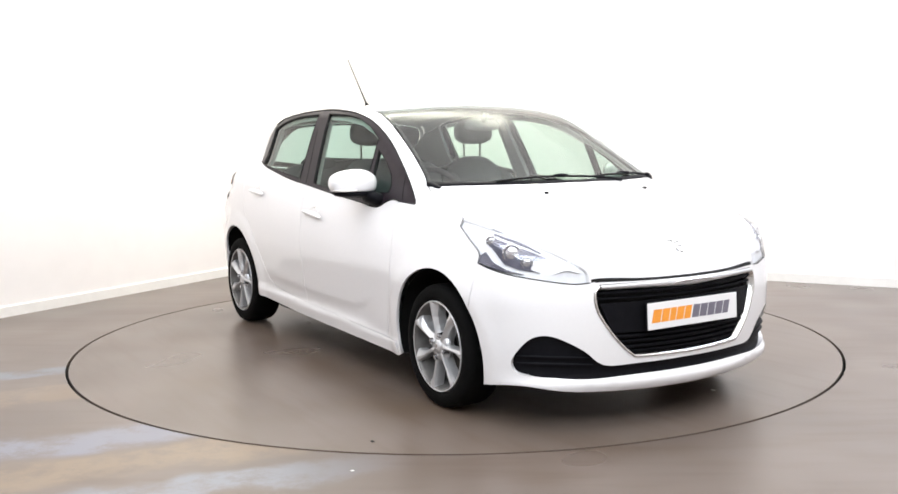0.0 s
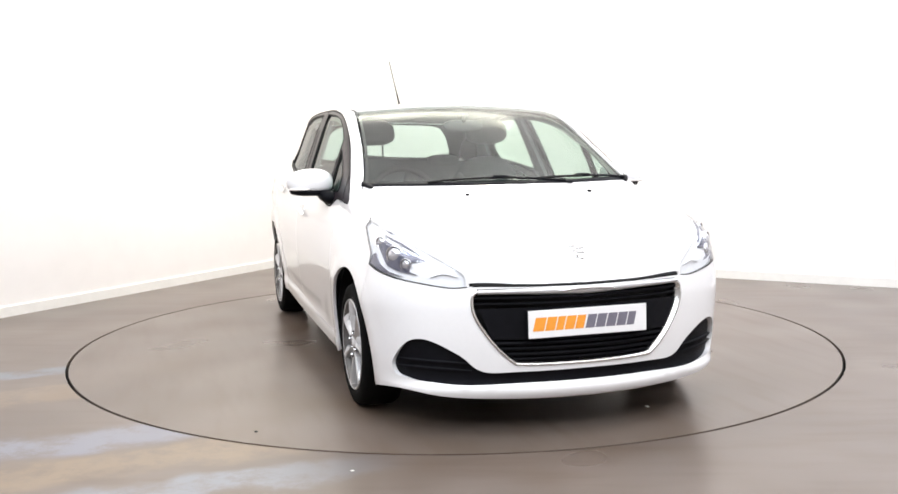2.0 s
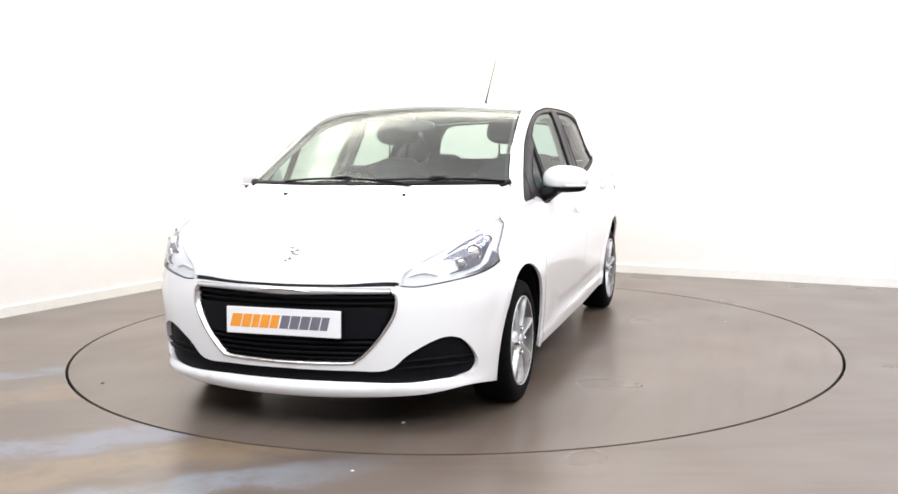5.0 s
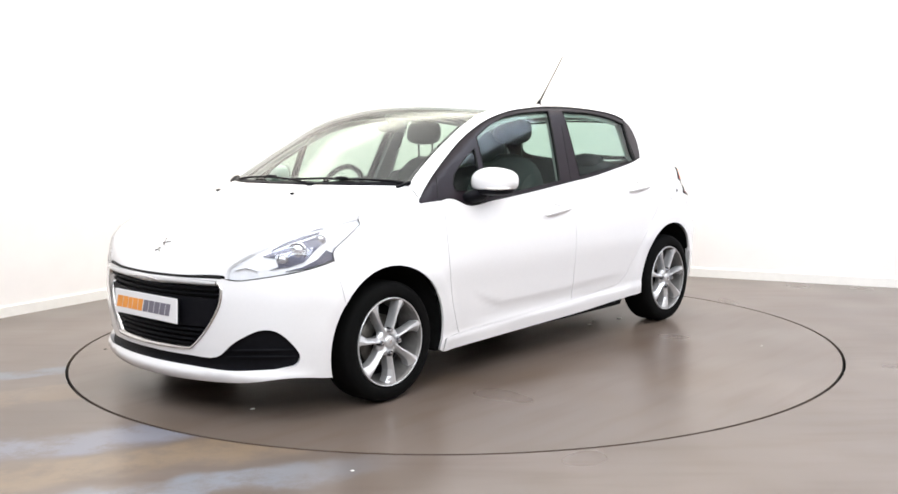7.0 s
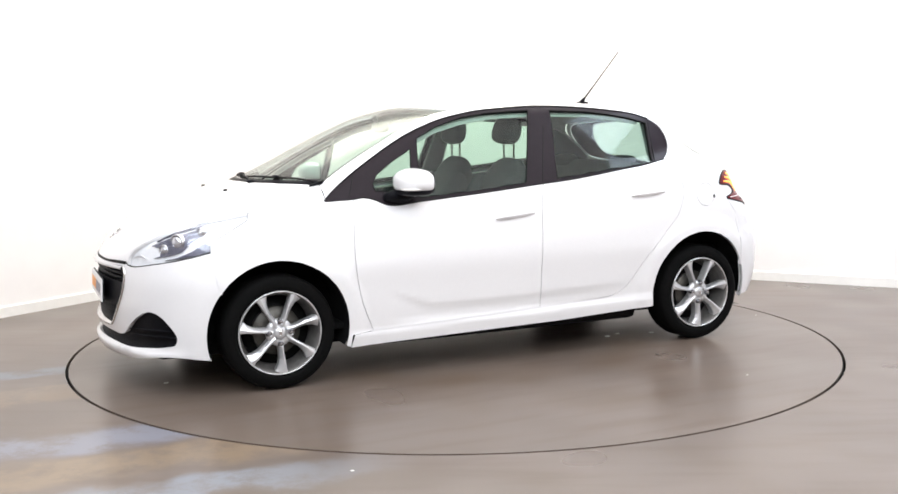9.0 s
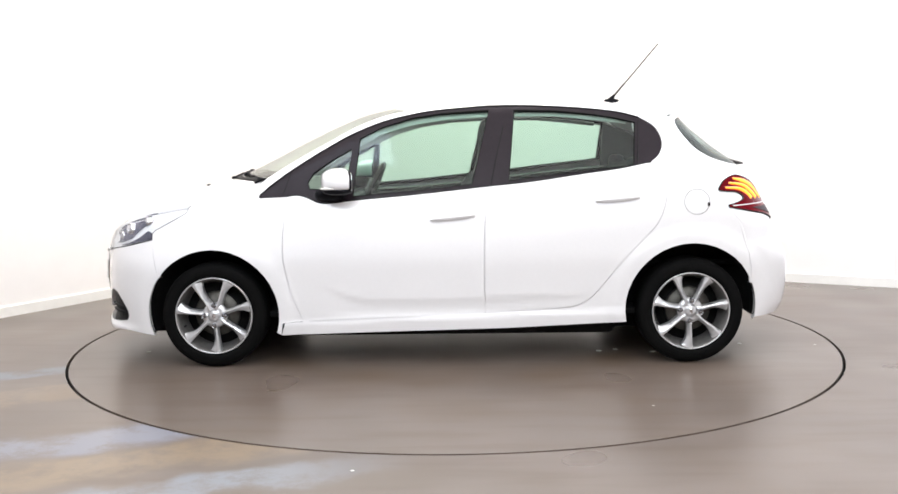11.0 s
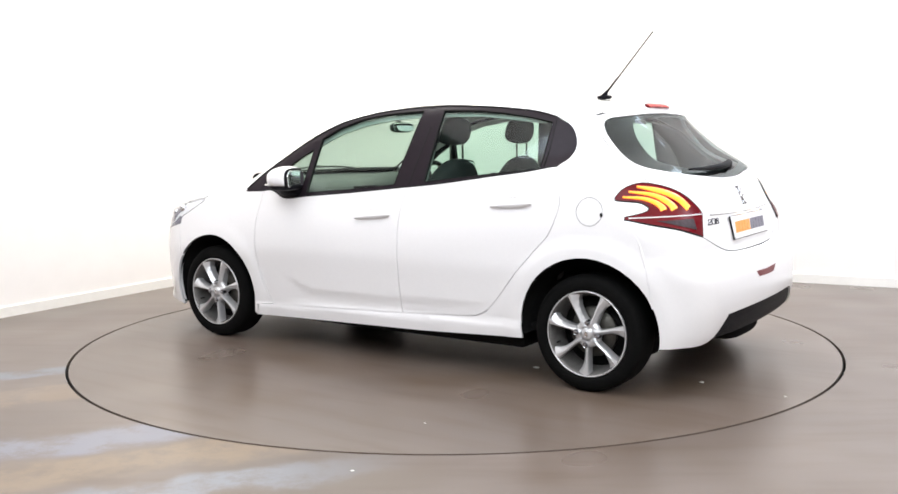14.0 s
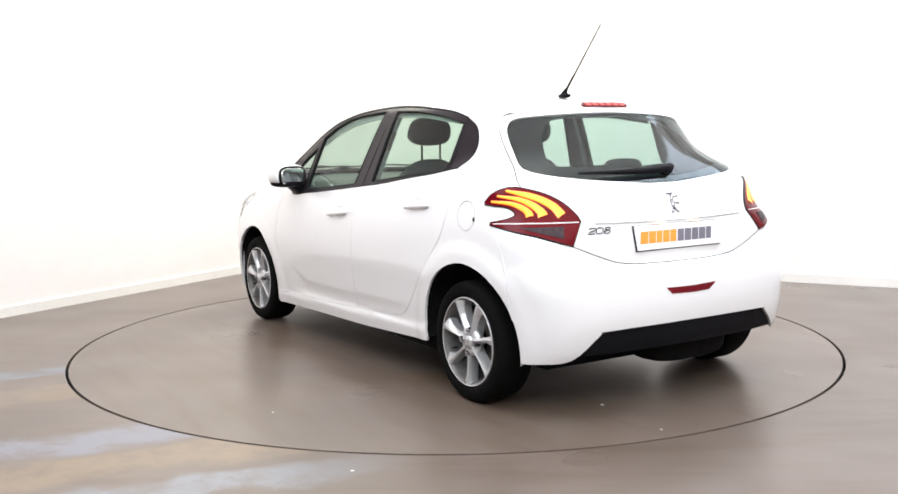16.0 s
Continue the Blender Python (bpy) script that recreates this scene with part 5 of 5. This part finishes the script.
# ---------------------------------------------------------------- the cabin
panel("headlining", "top", doubled([*reversed(SCREEN_TOP), *ROOF_SIDE[1:], *ROOF_REAR[1:]]), M_LINER, car, "pale grey headlining", spacing=0.06, lift=-0.035, gap=0.0, depth=0)
for flip in (False, True):
    s = -1 if flip else 1
    panel("door_card", "side", [(0.86, 0.90), (0.60, 0.885), (0.19, 0.905), (-0.213, 0.945), (-0.72, 1.005), (-1.05, 1.05), (-1.45, 1.02), (-1.45, 0.70), (-0.98, 0.70), (-0.62, 0.32), (0.8, 0.25)], M_DASH, car, "dark grey door trim", spacing=0.06, lift=-0.065, gap=0.0, depth=0.02, mirror=flip)
    panel("pillar_trim", "side", [(-0.135, 0.93), (-0.235, 1.355), (-0.325, 1.355), (-0.29, 0.955)], M_PILLAR, car, "grey pillar trim", spacing=0.05, lift=-0.035, gap=0.0, depth=0.02, mirror=flip)
    panel("rear_pillar_trim", "side", [(-1.00, 0.80), (-1.005, 1.30), (-1.12, 1.27), (-1.20, 1.25), (-1.42, 1.08), (-1.50, 1.00), (-1.55, 0.90), (-1.55, 0.76), (-1.2, 0.74)], M_PILLAR, car, "grey rear pillar trim", spacing=0.05, lift=-0.04, gap=0.0, depth=0.02, mirror=flip)
    panel("roof_side_trim", "side", [(0.50, 1.225), (0.36, 1.285), (0.20, 1.325), (0.0, 1.35), (-0.26, 1.362), (-0.57, 1.355), (-0.95, 1.305), (-0.95, 1.28), (-0.57, 1.325), (-0.26, 1.33), (0.0, 1.315), (0.2, 1.285), (0.36, 1.24), (0.5, 1.175)], M_LINER, car, "pale grey roof edge trim", spacing=0.05, lift=-0.03, gap=0.0, depth=0.01, mirror=flip)
    panel("front_pillar_trim", "side", [(0.98, 0.945), (0.83, 1.060), (0.67, 1.160), (0.50, 1.235), (0.50, 1.190), (0.67, 1.105), (0.83, 1.005), (0.93, 0.93)], M_LINER, car, "pale grey front pillar trim", spacing=0.05, lift=-0.03, gap=0.0, depth=0.01, mirror=flip)

    # front seat
    bm = bmesh.new()
    blob(bm, (0.10, s * 0.36, 0.52), (0.27, 0.25, 0.10), 3.2)
    seat = part("front_seat", bm, M_SEAT, car, "dark cloth front seat", True)
    lean = Matrix.Rotation(radians(-20), 3, "Y")
    bm = bmesh.new()
    blob(bm, (-0.155, s * 0.36, 0.80), (0.075, 0.23, 0.30), 3.0, lean)
    for v in bm.verts:
        if v.co.z > 0.95:
            v.co.y = s * 0.36 + (v.co.y - s * 0.36) * (1 - 1.2 * (v.co.z - 0.95))
    part("backrest", bm, M_SEAT, seat, "", True)
    for k in (-1, 1):
        bm = bmesh.new()
        blob(bm, (-0.10, s * 0.36 + k * 0.20, 0.78), (0.08, 0.05, 0.22), 2.5, lean)
        part("bolster", bm, M_SEAT, seat, "", True)
        bm = bmesh.new()
        tube(bm, [(-0.235, s * 0.36 + k * 0.060, 1.04), (-0.235, s * 0.36 + k * 0.060, 1.20)], 0.006, 8)
        part("headrest_post", bm, M_STEEL, seat, "steel post", True)
    bm = bmesh.new()
    blob(bm, (-0.222, s * 0.36, 1.240), (0.050, 0.135, 0.078), 2.9, Matrix.Rotation(radians(-12), 3, "Y"))
    for v in bm.verts:
        v.co.y = s * 0.36 + (v.co.y - s * 0.36) * (1 - 1.0 * max(0, v.co.z - 1.22))
    part("headrest", bm, M_SEAT, seat, "", True)
    # rear headrests, low in their sockets
    bm = bmesh.new()
    blob(bm, (-1.05, s * 0.33, 1.035), (0.045, 0.12, 0.050), 3)
    part("rear_headrest", bm, M_SEAT, car, "dark low rear headrest", True)

bm = bmesh.new()
blob(bm, (-0.80, 0, 0.55), (0.26, 0.62, 0.10), 4)
bench = part("rear_seat", bm, M_SEAT, car, "dark cloth rear bench", True)
bm = bmesh.new()
blob(bm, (-1.02, 0, 0.82), (0.08, 0.62, 0.235), 5, Matrix.Rotation(radians(-20), 3, "Y"))
part("backrest", bm, M_SEAT, bench, "", True)
bm = bmesh.new()
block(bm, -1.60, -0.62, 0.50, -1.05, 0.62, 0.53, 0.01)
block(bm, -1.05, -0.72, 0.25, 1.05, 0.72, 0.285, 0.01)
part("cabin_floor", bm, M_CARPET, car, "black carpeted cabin floor")
bm = bmesh.new()
block(bm, -1.52, -0.58, 0.93, -1.12, 0.58, 0.95, 0.008)
part("parcel_shelf", bm, M_CARPET, car, "black parcel shelf")

# dashboard: one soft swept section
bm = bmesh.new()
rows = []
for i in range(31):
    y = -0.70 + 1.40 * i / 30
    hood_up = 0.045 * math.exp(-((y + 0.36) / 0.17) ** 2)
    bow = -0.32 * y * y
    prof = [(1.20 + bow, 0.965), (1.08 + bow, 0.945), (0.92 + bow * 0.6, 0.942 + hood_up * 0.6), (0.80 + bow * 0.4, 0.935 + hood_up), (0.74, 0.89), (0.70, 0.80), (0.72, 0.68), (0.80, 0.52), (0.86, 0.35)]
    rows.append([bm.verts.new((x, y, z)) for x, z in prof])
for a, b in zip(rows, rows[1:]):
    for i in range(8):
        bm.faces.new((a[i], a[i + 1], b[i + 1], b[i]))
dash = part("dashboard", bm, M_DASH, car, "grey moulded dashboard", True)
bm = bmesh.new()
block(bm, 0.705, -0.10, 0.80, 0.745, 0.10, 0.905, 0.008)
part("centre_screen", bm, M_TRIM, dash, "black centre screen")
bm = bmesh.new()
block(bm, 0.10, -0.10, 0.28, 0.78, 0.10, 0.56, 0.03)
part("centre_console", bm, M_DASH, dash, "dark centre console")
for y in (0.60, 0.17, -0.17, -0.62):
    bm = bmesh.new()
    blob(bm, (0.715, y, 0.845), (0.02, 0.05, 0.04), 2.4, None, 18, 8)
    part("air_vent", bm, M_TRIM, dash, "round air vent", True)
bm = bmesh.new()
tilt = Matrix.Rotation(radians(-24), 3, "Y")
centre = Vector((0.50, -0.36, 0.895))
ring_points = [centre + tilt @ Vector((0, 0.175 * math.cos(a), 0.160 * math.sin(a))) for a in (2 * math.pi * i / 36 for i in range(37))]
tube(bm, ring_points, 0.016, 10)
wheel_rim = part("steering_wheel", bm, M_TRIM, car, "black steering wheel before the right-hand seat", True)
bm = bmesh.new()
blob(bm, tuple(centre + Vector((0.02, 0, 0))), (0.03, 0.075, 0.06), 2.6, tilt)
for a in (0.15, math.pi - 0.15, -math.pi / 2):
    tube(bm, [centre, centre + tilt @ Vector((0, 0.17 * math.cos(a), 0.155 * math.sin(a)))], [0.022, 0.014], 8)
part("boss", bm, M_DASH, wheel_rim, "steering wheel boss", True)
bm = bmesh.new()
tube(bm, [(0.52, -0.36, 0.86), (0.80, -0.36, 0.76)], 0.035, 12)
part("column", bm, M_DASH, wheel_rim, "steering column", True)

# inside mirror
bm = bmesh.new()
blob(bm, (0.42, 0, 1.270), (0.018, 0.115, 0.032), 3)
inside_mirror = part("inside_mirror", bm, M_DASH, car, "dark inside mirror", True)
bm = bmesh.new()
tube(bm, [(0.425, 0, 1.285), (0.46, 0, 1.33)], [0.010, 0.018], 8)
part("stalk", bm, M_DASH, inside_mirror, "mirror stalk", True)
bm = bmesh.new()
blob(bm, (0.404, 0, 1.270), (0.003, 0.105, 0.026), 4)
part("glass", bm, M_MIRROR, inside_mirror, "mirror glass", True)

# flecks on the turntable
fleck(1.535 + 0.009, -1.287 - 0.072, 0.010, M_DIRT, "dirt_fleck", "dark fleck of dirt", turntable)
for x, y, size in ((-0.815, 0.436, 0.016), (-0.912, 0.399, 0.013), (-1.113, 0.47, 0.016), (-0.958, -0.542, 0.014), (-1.652, 0.279, 0.010), (1.759, 0.344, 0.012)):
    fleck(x, y, size, M_SPECK, "paint_fleck", "pale fleck of paint", turntable)
fleck(-2.067, 0.326, 0.006, M_SPECK, "paint_fleck", "pale fleck of paint", turntable)
fleck(-0.9, 1.55, 0.006, M_SPECK, "dirt_fleck", "pale fleck", turntable)


# ---------------------------------------------------------------- what moves: the turntable turns, the car on it
TURN = [(0.0, -58.0), (0.5, -59.25), (1.0, -62.25), (1.5, -66.55), (2.0, -72.5), (2.5, -78.4), (3.0, -84.4), (3.5, -90.4), (4.0, -96.4), (4.5, -102.3), (5.0, -108.2), (5.5, -114.1), (6.0, -119.95),
        (6.5, -125.8), (7.0, -131.75), (7.5, -137.6), (8.0, -143.5), (8.5, -149.2), (9.0, -155.0), (9.5, -160.9), (10.0, -167.4), (10.5, -174.0), (11.0, -180.4), (11.5, -186.6), (12.0, -192.1), (12.5, -197.55),
        (13.0, -203.1), (13.5, -208.65), (14.0, -214.3), (14.5, -219.85), (15.0, -225.55), (15.5, -231.15), (16.0, -237.1)]


def motions():
    walk(turntable, [(t, pose(0, 0, 0, 0, 0, a)) for t, a in TURN])
    walk(car, [(t, pose(0, 0, 0, 0, 0, a) @ pose(0.009, -0.072, 0.001)) for t, a in TURN])


motions()
